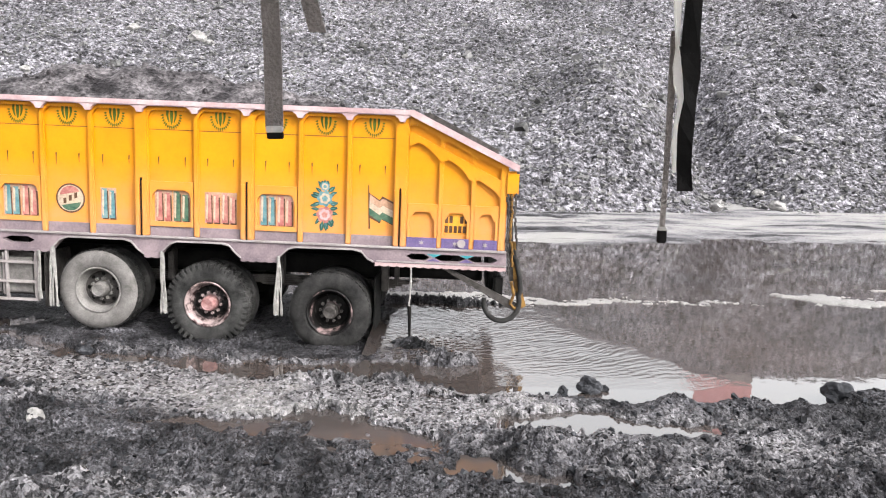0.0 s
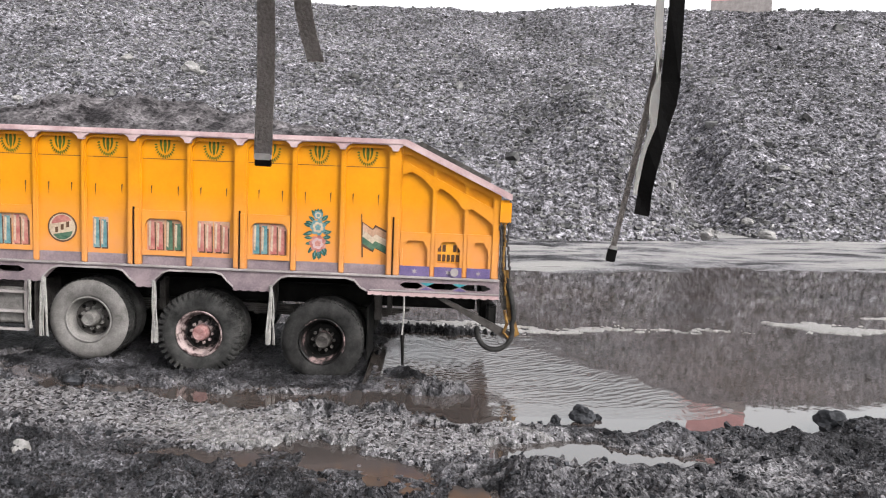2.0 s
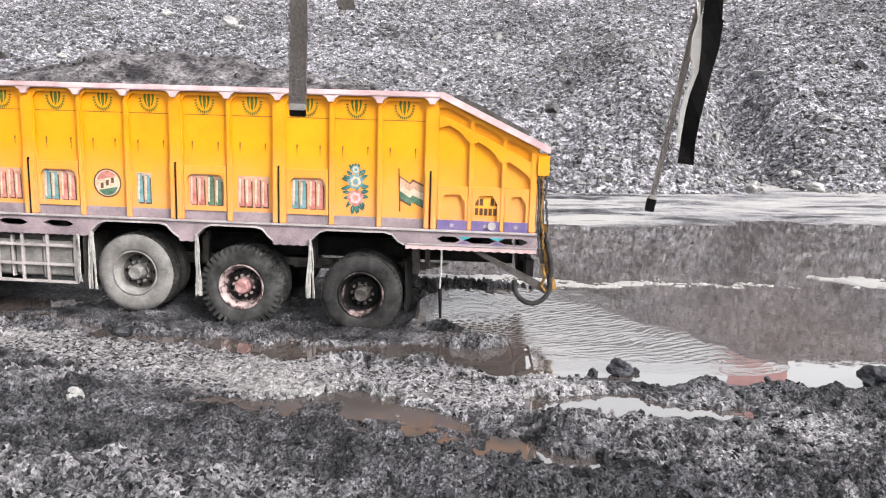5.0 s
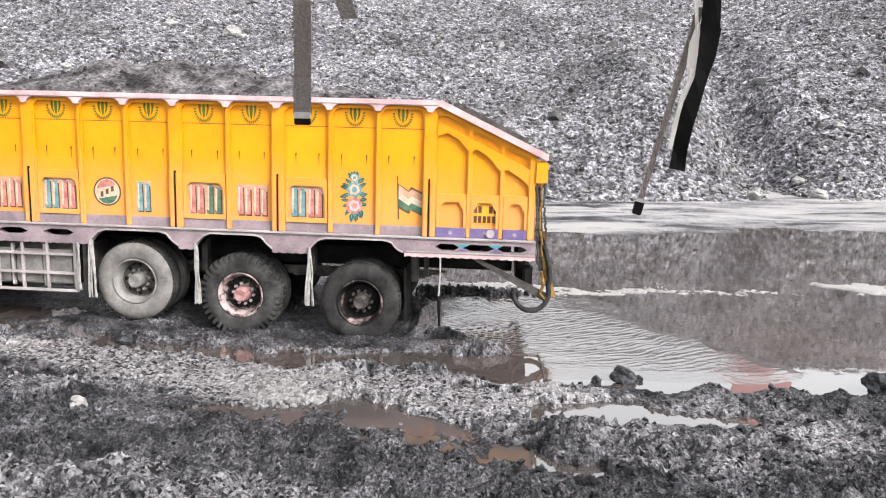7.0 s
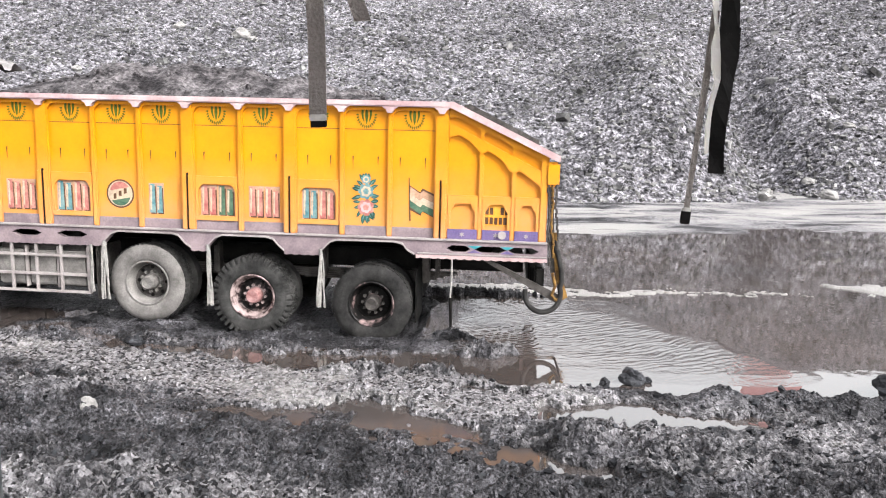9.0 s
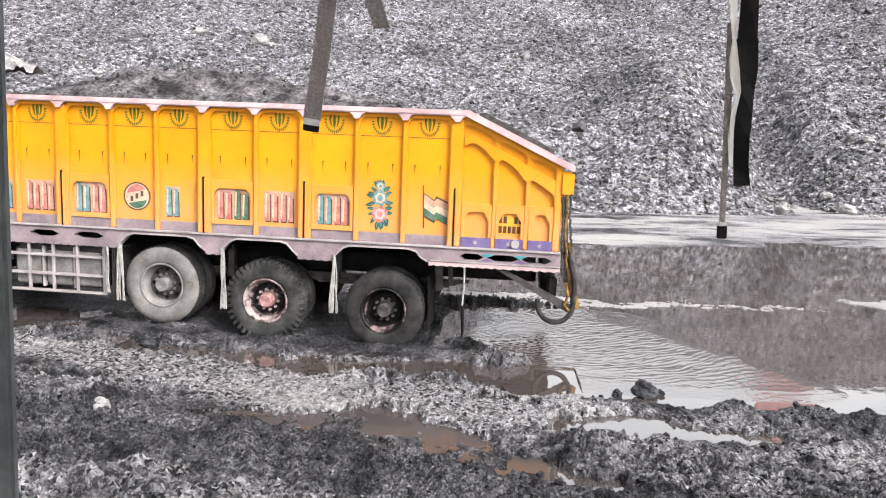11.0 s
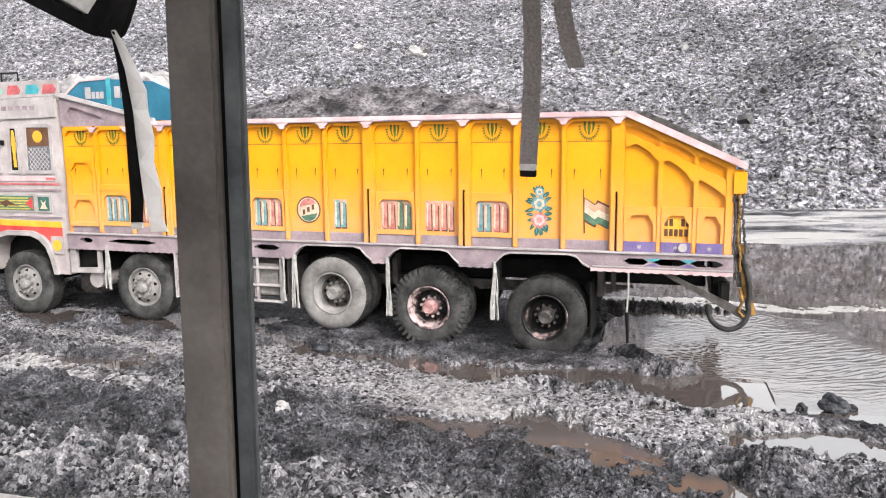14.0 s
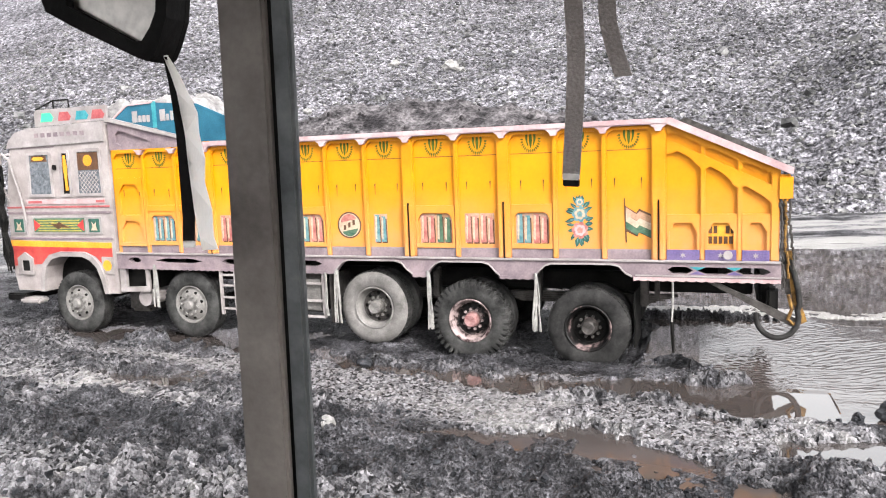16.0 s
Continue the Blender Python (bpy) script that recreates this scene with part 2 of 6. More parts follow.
RUST = mat("rusted_iron", (0.05, 0.025, 0.010), (0.22, 0.125, 0.035), 8.0, 0.8, 0.1, 0.4)
RED = mat("red_paint", (0.26, 0.020, 0.024), (0.38, 0.045, 0.04), 3.0, 0.45)
ORANGE = mat("orange_paint", (0.44, 0.17, 0.012), (0.52, 0.24, 0.03), 3.0, 0.45)
TEAL = mat("teal_paint", (0.016, 0.13, 0.155), (0.045, 0.21, 0.235), 4.0, 0.5)
BLUE = mat("blue_paint", (0.008, 0.052, 0.085), (0.018, 0.09, 0.135), 2.0, 0.5)
ROSE = mat("rose_paint", (0.20, 0.040, 0.045), (0.29, 0.085, 0.085), 4.0, 0.5)
BROWN = mat("dark_brown_paint", (0.045, 0.022, 0.012), (0.09, 0.045, 0.025), 4.0, 0.5)
# rubble's grey reflection put into the colour of the window glass
GLASS = mat("reflection_grey_glass", (0.05, 0.056, 0.065), (0.13, 0.14, 0.155), 18.0, 0.06, 0, 0.0, ior=1.6, spec=0.6)
FADED_TEAL = mat("faded_teal_paint", (0.04, 0.12, 0.14), (0.12, 0.19, 0.19), 9.0, 0.6)
FADED_ROSE = mat("faded_rose_paint", (0.22, 0.065, 0.062), (0.32, 0.16, 0.13), 9.0, 0.6)
FADED_WHITE = mat("faded_white_paint", (0.27, 0.21, 0.15), (0.36, 0.29, 0.22), 9.0, 0.6)
FADED_GREEN = mat("faded_green_paint", (0.022, 0.06, 0.04), (0.07, 0.115, 0.075), 9.0, 0.6)
PALE_RED = mat("sun_bleached_red_paint", (0.46, 0.22, 0.22), (0.56, 0.30, 0.30), 2.0, 0.6)
STRAP = mat("grey_brown_webbing", (0.17, 0.152, 0.145), (0.24, 0.215, 0.205), 18.0, 0.85, 0, 0.4, 300)
STRAP_DARK = mat("black_vinyl", (0.004, 0.004, 0.004), (0.012, 0.011, 0.011), 10.0, 0.6, 0, 0.2, spec=0.06)
STRAP_PALE = mat("pale_vinyl_back", (0.34, 0.32, 0.31), (0.62, 0.60, 0.58), 14.0, 0.6, 0, 0.3)
PILLAR = mat("grimy_grey_pillar", (0.062, 0.054, 0.050), (0.185, 0.165, 0.154), 7.0, 0.5, 0.1, 0.12, 120, (0.28, 0.72), speck=(0.93, 1.07))
PILLAR_EDGE = mat("cool_grey_pillar_edge", (0.040, 0.044, 0.046), (0.150, 0.155, 0.160), 9.0, 0.42, 0.1, 0.12, 120, (0.3, 0.75), speck=(0.93, 1.07))
SILL = mat("worn_sill_paint", (0.30, 0.265, 0.255), (0.46, 0.425, 0.41), 9.0, 0.6)
MIRROR = mat("mirror_silver", (0.40, 0.375, 0.355), (0.50, 0.47, 0.445), 3.0, 0.32, 1.0, 0.0)


def film(name, colour):
    """Thin pale plastic that lets light through."""
    m = bpy.data.materials.new(name)
    m.use_nodes = True
    n, l = m.node_tree.nodes, m.node_tree.links
    a, b, x, t = n.new("ShaderNodeBsdfDiffuse"), n.new("ShaderNodeBsdfTranslucent"), n.new("ShaderNodeMixShader"), n.new("ShaderNodeTexNoise")
    t.inputs["Scale"].default_value = 25
    r = n.new("ShaderNodeValToRGB")
    r.color_ramp.elements[0].color, r.color_ramp.elements[1].color = (*[c * 0.85 for c in colour], 1), (*colour, 1)
    l.new(t.outputs["Fac"], r.inputs["Fac"])
    for q in (a, b):
        l.new(r.outputs["Color"], q.inputs["Color"])
    x.inputs[0].default_value = 0.75
    l.new(a.outputs[0], x.inputs[1])
    l.new(b.outputs[0], x.inputs[2])
    l.new(x.outputs[0], n["Material Output"].inputs["Surface"])
    return m


FILM = film("pale_plastic_film", (0.92, 0.90, 0.88))


# ---- mesh helpers ----
def part(name, bm, material, parent=None, label=""):
    me = bpy.data.meshes.new(name)
    bm.to_mesh(me)
    bm.free()
    for mm in (material if isinstance(material, (list, tuple)) else [material]):
        me.materials.append(mm)
    ob = new(name, me)
    if parent is not None:
        ob.parent = parent
    if label:
        ob["label"] = label
    return ob


def smooth(ob):
    for p in ob.data.polygons:
        p.use_smooth = True
    return ob


def box(bm, x0, x1, y0, y1, z0, z1, bev=0.0, m=None):
    t = Matrix.Translation(((x0 + x1) / 2, (y0 + y1) / 2, (z0 + z1) / 2)) @ Matrix.Diagonal((x1 - x0, y1 - y0, z1 - z0, 1))
    r = bmesh.ops.create_cube(bm, size=1, matrix=(m @ t) if m else t)
    if bev:
        es = list({e for v in r["verts"] for e in v.link_edges})
        bmesh.ops.bevel(bm, geom=es, offset=bev, segments=2, affect="EDGES")
    return bm


def slab(*a, **k):
    return box(bmesh.new(), *a, **k)


def plate(outline, y0, y1, holes=(), bm=None):
    """A flat plate in the x-z plane between depths y0 and y1, with holes right through it."""
    bm = bm or bmesh.new()
    es = []
    for loop in (outline, *holes):
        vs = [bm.verts.new((x, y0, z)) for x, z in loop]
        es += [bm.edges.new((vs[i], vs[(i + 1) % len(vs)])) for i in range(len(vs))]
    g = bmesh.ops.triangle_fill(bm, edges=es, use_beauty=True, normal=(0, -1, 0))
    fs = [f for f in g["geom"] if isinstance(f, bmesh.types.BMFace)]
    r = bmesh.ops.extrude_face_region(bm, geom=fs)
    bmesh.ops.translate(bm, vec=(0, y1 - y0, 0), verts=[v for v in r["geom"] if isinstance(v, bmesh.types.BMVert)])
    bmesh.ops.recalc_face_normals(bm, faces=bm.faces[:])
    return bm


def lathe(profile, n=48, bm=None):
    """Spin (radius, y) points round the y axis."""
    bm = bm or bmesh.new()
    rings = []
    for r, y in profile:
        rings.append([bm.verts.new((r * math.cos(2 * math.pi * k / n), y, r * math.sin(2 * math.pi * k / n))) for k in range(n)])
    for a, b in zip(rings, rings[1:]):
        for k in range(n):
            bm.faces.new((a[k], a[(k + 1) % n], b[(k + 1) % n], b[k]))
    bmesh.ops.recalc_face_normals(bm, faces=bm.faces[:])
    return bm


def rod(bm, a, b, r, n=8, r2=None):
    a, b = Vector(a), Vector(b)
    d = b - a
    m = Matrix.Translation((a + b) / 2) @ d.to_track_quat("Z", "Y").to_matrix().to_4x4()
    bmesh.ops.create_cone(bm, cap_ends=True, segments=n, radius1=r, radius2=r if r2 is None else r2, depth=d.length, matrix=m)
    return bm


def tube(bm, pts, r, n=8):
    """One swept tube through the points, closed at both ends."""
    pts = [Vector(p) for p in pts]
    ways = [(pts[min(i + 1, len(pts) - 1)] - pts[max(i - 1, 0)]).normalized() for i in range(len(pts))]
    u = ways[0].orthogonal().normalized()
    rings = []
    for p, w in zip(pts, ways):
        u = (u - w * u.dot(w)).normalized()
        v = w.cross(u)
        rings.append([bm.verts.new(p + r * (math.cos(2 * math.pi * k / n) * u + math.sin(2 * math.pi * k / n) * v)) for k in range(n)])
    for a, b in zip(rings, rings[1:]):
        for k in range(n):
            bm.faces.new((a[k], a[(k + 1) % n], b[(k + 1) % n], b[k]))
    bm.faces.new(list(reversed(rings[0])))
    bm.faces.new(rings[-1])
    return bm


def disc_xz(cx, cz, r, y0, y1, n=28, start=0.0, end=2 * math.pi):
    k = n if end - start > 6.2 else n + 1
    return plate([(cx + r * math.cos(start + (end - start) * i / n), cz + r * math.sin(start + (end - start) * i / n)) for i in range(k)], y0, y1)


# ---- numpy noise ----
def vnoise(x, y, seed=0):
    xi, yi = np.floor(x).astype(np.int64), np.floor(y).astype(np.int64)
    fx, fy = x - xi, y - yi
    fx, fy = fx * fx * (3 - 2 * fx), fy * fy * (3 - 2 * fy)

    def h(a, b):
        v = (a * 374761393 + b * 668265263 + seed * 974711) & 0x7FFFFFFF
        v = ((v ^ (v >> 13)) * 1274126177) & 0x7FFFFFFF
        return ((v ^ (v >> 16)) & 0xFFFF) / 65535.0
    a, b, c, d = h(xi, yi), h(xi + 1, yi), h(xi, yi + 1), h(xi + 1, yi + 1)
    return (a * (1 - fx) + b * fx) * (1 - fy) + (c * (1 - fx) + d * fx) * fy - 0.5


def fbm(x, y, scale, octaves=4, seed=0, gain=0.5):
    v, a, s = 0.0, 1.0, scale
    for k in range(octaves):
        v = v + a * vnoise(x * s + 17.3 * k, y * s - 9.1 * k, seed + k)
        a, s = a * gain, s * 2.03
    return v


def clods(x, y, size, seed=0):
    """Rounded clods packed in cells of about this size, each of a height of its own: 0 in the gaps, up to 1."""
    wx = x / size + 0.55 * vnoise(x / size * 1.3, y / size * 1.3, seed + 3)
    wy = y / size + 0.55 * vnoise(x / size * 1.3, y / size * 1.3, seed + 5)
    xi, yi = np.floor(wx).astype(np.int64), np.floor(wy).astype(np.int64)
    best = np.zeros(np.shape(x))
    for i in (-1, 0, 1):
        for j in (-1, 0, 1):
            a, b = xi + i, yi + j
            h = (a * 374761393 + b * 668265263 + seed * 974711) & 0x7FFFFFFF
            h = ((h ^ (h >> 13)) * 1274126177) & 0x7FFFFFFF
            r1, r2, r3 = (h & 0x3FF) / 1023.0, ((h >> 10) & 0x3FF) / 1023.0, ((h >> 20) & 0x3FF) / 1023.0
            d = ((wx - a - r1) ** 2 + (wy - b - r2) ** 2) / (0.30 + 0.45 * r3)
            best = np.maximum(best, (0.25 + 0.75 * r3) * np.sqrt(np.clip(1 - d, 0, 1)))
    return best


def away(x, y, pts):
    """Distance to a polyline whose points carry a half width: below 1 inside it."""
    best = np.full(np.shape(x), 99.0)
    for (x0, y0, w0), (x1, y1, w1) in zip(pts, pts[1:]):
        dx, dy = x1 - x0, y1 - y0
        t = np.clip(((x - x0) * dx + (y - y0) * dy) / (dx * dx + dy * dy), 0, 1)
        best = np.minimum(best, np.hypot(x - x0 - t * dx, y - y0 - t * dy) / (w0 + t * (w1 - w0)))
    return best


def dip(d, soft=0.35):
    return np.clip((1 + soft - d) / (2 * soft), 0, 1) ** 2 * (3 - 2 * np.clip((1 + soft - d) / (2 * soft), 0, 1))


def sheet(name, xs, ys, zfun, material):
    X, Y = np.meshgrid(xs, ys)
    Z, extra = zfun(X, Y)
    nx, ny = len(xs), len(ys)
    idx = np.arange(nx * ny).reshape(ny, nx)
    f = np.stack([idx[:-1, :-1], idx[:-1, 1:], idx[1:, 1:], idx[1:, :-1]], -1).reshape(-1, 4)
    me = bpy.data.meshes.new(name)
    me.vertices.add(nx * ny)
    me.vertices.foreach_set("co", np.stack([X, Y, Z], -1).astype(np.float32).ravel())
    me.loops.add(f.size)
    me.loops.foreach_set("vertex_index", f.astype(np.int32).ravel())
    me.polygons.add(len(f))
    me.polygons.foreach_set("loop_start", np.arange(0, f.size, 4, dtype=np.int32))
    me.polygons.foreach_set("use_smooth", np.ones(len(f), dtype=bool))
    me.update(calc_edges=True)
    me.materials.append(material)
    if extra is not None:
        at = me.attributes.new("silt_shade", "FLOAT", "POINT")
        at.data.foreach_set("value", extra.astype(np.float32).ravel())
    return new(name, me)


def spaced(*runs):
    """Grid lines: (from, to, step) runs laid end to end."""
    out = []
    for a, b, s in runs:
        out.append(np.arange(a, b - s * 0.25, s))
    return np.concatenate(out + [[runs[-1][1]]])


# ---- the ground: mud with ruts, puddle beds and silt flats ----
CHANNEL = [(-6.6, 9.0, 0.30), (-5.4, 8.80, 0.26), (-4.2, 8.29, 0.15), (-3.5, 8.15, 0.19), (-2.75, 7.95, 0.17), (-2.07, 7.81, 0.23), (-1.4, 7.76, 0.27), (-0.8, 7.84, 0.33), (-0.2, 7.78, 0.38), (0.5, 7.58, 0.46), (1.6, 7.9, 0.9)]
FRONT_POOL = [(-10.9, 9.38, 0.22), (-10.0, 9.52, 0.46), (-9.0, 9.50, 0.52), (-8.0, 9.45, 0.42), (-6.6, 9.5, 0.40), (-5.6, 9.7, 0.25)]
NEAR_PUDDLE = [(-2.7, 6.12, 0.10), (-1.7, 6.18, 0.20), (-1.0, 6.15, 0.32), (-0.45, 5.92, 0.30), (0.05, 5.64, 0.26), (0.50, 5.32, 0.22), (0.82, 5.2, 0.20)]
PUDDLE_NOOK = [(-1.12, 6.5, 0.16), (-0.9, 6.42, 0.16), (-1.0, 6.2, 0.15)]
SIDE_PUDDLE = [(0.75, 6.52, 0.15), (1.3, 6.42, 0.26), (1.9, 6.34, 0.22), (2.5, 6.28, 0.13)]
SMALL_PUDDLE = [(-0.15, 6.95, 0.07), (0.15, 6.9, 0.09), (0.4, 6.88, 0.05)]
TRACK_PUDDLE = [(-7.6, 7.45, 0.06), (-6.7, 7.3, 0.16), (-5.9, 7.2, 0.12), (-5.3, 7.1, 0.05)]
BAR = [(-1.0, 12.0, 0.55), (0.8, 11.9, 0.42), (2.0, 11.8, 0.28), (3.6, 11.95, 0.14), (5.3, 12.0, 0.07)]
DARK_BAR = [(-0.8, 11.5, 0.09), (0.2, 11.5, 0.12), (1.1, 11.4, 0.05)]
FAR_BAR = [(5.85, 12.8, 0.10), (6.5, 12.4, 0.42), (7.1, 12.2, 0.42), (7.75, 12.2, 0.12)]
FAR_BAR_RIGHT = [(8.0, 13.4, 0.15), (9.5, 13.3, 0.25), (12.0, 13.1, 0.2)]
BANK = [(1.2, 6.98, 0.14), (2.2, 6.88, 0.20), (3.2, 6.75, 0.22), (4.4, 6.95, 0.30), (6.5, 6.7, 0.4), (9, 6.6, 0.4)]
BERM = [(-7.5, 5.7, 0.5), (-5.0, 5.75, 0.45), (-3.4, 5.75, 0.45), (-2.2, 5.5, 0.35), (-1.0, 5.1, 0.32), (0.3, 4.75, 0.30), (2.0, 4.6, 0.3), (5.0, 4.9, 0.4)]
RUTS = [[(-12, 8.2, 0.30), (-9.3, 7.46, 0.36), (-7.9, 7.13, 0.38), (-6.7, 6.86, 0.38), (-5.6, 6.45, 0.34), (-4.5, 5.98, 0.20)], [(-11, 5.5, 0.30), (-7, 4.95, 0.30), (-4.6, 4.45, 0.22)]]
LUMP = [(-8.25, 8.98, 0.08), (-8.0, 9.0, 0.17), (-7.75, 8.98, 0.08)]


def crumbly(line):
    """True for the shallow puddle that crumbs of silt break through."""
    return line is NEAR_PUDDLE


def mud(x, y):
    wob = 0.16 * fbm(x, y, 1.6, 3, 5)
    wx, wy = x + 0.22 * fbm(x, y, 2.6, 4, 7), y + 0.20 * fbm(x, y, 2.6, 4, 9)
    z = 0.06 + 0.05 * fbm(x, y, 0.5, 2, 1) + 0.045 * fbm(x, y, 2.2, 3, 2)
    silt_shade = 0.31 + 1.0 * fbm(x * 0.6, y, 0.75, 4, 3, 0.6)
    # grey silt tongue between the near puddle and the rut beside the lorry
    tongue = dip(away(wx, wy, [(-8.3, 8.3, 0.10), (-6.9, 8.1, 0.14), (-5.8, 7.95, 0.24), (-4.6, 7.7, 0.42), (-3.3, 7.25, 0.56), (-1.8, 6.9, 0.56), (-0.2, 6.75, 0.42), (0.9, 6.7, 0.22)]))
    silt_shade = silt_shade * (1 - tongue) + tongue * (0.96 + 0.40 * fbm(x * 0.5, y, 1.2, 3, 23))
    rough = 1.0 - 0.72 * tongue
    berm = dip(away(wx, wy, BERM), 0.5)
    z = z + 0.10 * berm
    silt_shade = silt_shade - 0.38 * berm
    bank = dip(away(wx, wy, BANK), 0.5)
    z = z + 0.04 * bank
    silt_shade = silt_shade - 0.45 * bank + 0.16 * np.clip((x - 0.9) / 0.5, 0, 1) * np.clip((6.9 - y) / 0.3, 0, 1)
    z = z + 0.20 * dip(away(wx, wy, LUMP), 0.6)
    # wheel ruts with lug prints
    flat_rut = 0.0
    for rut in RUTS:
        d = away(x + 0.5 * wob, y + 0.5 * wob, rut)
        k = dip(d, 0.4)
        lug = np.sin((x * 0.91 - y * 0.41 + 0.5 * wob) * 2 * math.pi / 0.17)
        z = z - 0.03 * k + k * 0.04 * np.clip(lug, -0.5, 0.6)
        z = z + 0.06 * np.exp(-((d - 1.5) / 0.35) ** 2)
        silt_shade = silt_shade + k * (0.55 if rut is RUTS[0] else 0.25) * (0.2 + np.clip(lug + 1.2 * fbm(x, y, 2.0, 3, 17), -0.2, 0.8))
        flat_rut = np.maximum(flat_rut, k)
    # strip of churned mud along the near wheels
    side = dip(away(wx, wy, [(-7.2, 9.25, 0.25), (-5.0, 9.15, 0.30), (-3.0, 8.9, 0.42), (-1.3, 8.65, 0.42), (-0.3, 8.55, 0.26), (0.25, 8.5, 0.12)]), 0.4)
    silt_shade = silt_shade - 0.35 * side
    beds = [(CHANNEL, 0.24), (FRONT_POOL, 0.22), (NEAR_PUDDLE, 0.22), (PUDDLE_NOOK, 0.20), (SIDE_PUDDLE, 0.16), (SMALL_PUDDLE, 0.13), (TRACK_PUDDLE, 0.15)]
    calm = 0.0
    fx, fy = wx + 0.11 * fbm(x, y, 6.0, 4, 61, 0.7), wy + 0.13 * fbm(x, y, 6.0, 4, 63, 0.7)
    for line, deep in beds:
        d = away(fx, fy, line)
        k = dip(d, 0.3)
        calm = np.maximum(calm, dip(d / 2.2, 0.4) * (y < 7.3))
        if crumbly(line):
            k = k * (1 - 0.75 * np.clip(fbm(x, y, 2.4, 4, 65, 0.65) * 6 - 0.9, 0, 1))
        z = z - (deep + np.maximum(z - 0.08, 0)) * k
        silt_shade = silt_shade - 0.2 * k + 0.14 * np.exp(-((d - 1.25) / 0.22) ** 2) * (y < 7.2)
    # churned relief: rolls, clods and crumbs
    big, mid, small = clods(x, y, 0.16, 11), clods(x, y, 0.075, 12), clods(x, y, 0.036, 13)
    roll = np.abs(fbm(x, y, 2.6, 3, 11, 0.6)) * 0.17 - 0.03
    patchy = np.clip(0.6 + 1.6 * fbm(x, y, 1.1, 3, 19), 0.15, 1.2)
    lump = roll + patchy * (0.105 * big + 0.075 * mid) + 0.036 * small - 0.066
    quiet = (1 - 0.6 * calm) * (1 - 0.3 * bank) * (1 - 0.65 * flat_rut) * (1 - 0.85 * dip(away(fx, fy, CHANNEL), 0.3)) * np.clip(1.5 - y / 30, 0.15, 1)
    z = z + lump * rough * quiet + (0.016 * small + 0.014 * mid) * (1 - rough)
    # low wet mud along and under the lorry
    beneath = np.clip((x + 10.4) / 0.8, 0, 1) * np.clip((-0.7 - x) / 0.5, 0, 1) * np.clip((y - 9.15) / 0.2, 0, 1) * np.clip((12.2 - y) / 0.8, 0, 1)
    low = np.maximum(side, beneath) * (1 - dip(away(fx, fy, FRONT_POOL), 0.3)) * (1 - dip(away(fx, fy, CHANNEL), 0.3)) * (1 - dip(away(wx, wy, LUMP), 0.6))
    z = z * (1 - low) + low * (-0.012 + 0.036 * mid * patchy + 0.024 * small)
    # black mud; the lorry's shade beneath is put into its colour too
    silt_shade = silt_shade * (1 - 0.85 * np.clip((x + 10.4) / 0.8, 0, 1) * np.clip((0.2 - x) / 0.4, 0, 1) * np.clip((y - 8.75) / 0.3, 0, 1) * np.clip((12.2 - y) / 0.8, 0, 1))
    z = z + 0.07 * np.clip((x - 1.9) / 0.4, 0, 1) * np.clip((6.15 - y) / 0.3, 0, 1) + 0.05 * np.clip((5.1 - y) / 0.3, 0, 1)
    # the pocket that the rear wheels have dug
    pocket = np.clip((x + 3.9) / 0.3, 0, 1) * np.clip((-0.72 - x) / 0.12, 0, 1) * np.clip((y - 8.44) / 0.25, 0, 1) * np.clip((10.5 - y) / 0.3, 0, 1)
    # shade between clods put into the colour: tops paler, gaps darker
    silt_shade = silt_shade - 0.08 + 0.14 * (small - 0.4) + (0.40 * (mid - 0.4) + 0.40 * (big - 0.4)) * (1 - tongue) * patchy
    silt_shade = silt_shade + 0.35 * fbm(x, y, 9.0, 3, 15, 0.7) * (1 - 0.4 * tongue) + 0.10 * tongue
    # the large pool
    near = np.interp(x, [-1.4, -0.9, 0.1, 0.55, 0.95, 1.4, 3.0, 4.4, 10, 40], [9.7, 9.4, 8.85, 8.1, 7.35, 7.12, 7.10, 7.32, 7.2, 7.4]) + 0.6 * wob
    far = np.interp(x, [-30, -2, 2, 3.2, 5.5, 8.8, 12, 40], [16.5, 17.4, 18.9, 18.4, 19.6, 20.4, 20.4, 25.0]) + wob * 2.2 + 1.3 * fbm(x * 0.45, y, 0.8, 4, 21, 0.6)
    left = np.interp(y, [8, 9, 11, 12.2, 13, 18], [-0.3, -0.45, -0.6, -3.0, -6.0, -9.0]) + wob * 2
    inside = np.minimum(np.minimum((wy - near) / 0.16, (far - y) / 0.8), (x - left) / 0.35)
    k = np.clip(inside * 0.5 + 0.5, 0, 1)
    z = z * (1 - k) - 0.16 * k
    for bar, hh in ((BAR, 0.180), (FAR_BAR, 0.195), (FAR_BAR_RIGHT, 0.185), (DARK_BAR, 0.174)):
        b = dip(away(x + wob * 0.6, y + 0.9 * wob + 0.40 * fbm(x, y, 2.6, 5, 35, 0.7), bar), 0.6) * k
        z = z + hh * b * 0.98
        silt_shade = np.where(b > 0.3, 0.0 if bar is DARK_BAR else 1.45, silt_shade)
    # pale silt flat behind the pool
    flat = np.clip((y - far + 0.4) / 1.0, 0, 1)
    z = z * (1 - flat) + flat * (0.03 + 0.03 * fbm(x, y, 0.7, 4, 31) + 0.09 * fbm(x * 0.35, y * 1.3, 1.6, 4, 37, 0.6) + 0.012 * (y - far))
    silt_shade = silt_shade * (1 - flat) + flat * (1.02 + 2.2 * fbm(x * 0.3, y * 1.8, 1.0, 5, 33, 0.7))
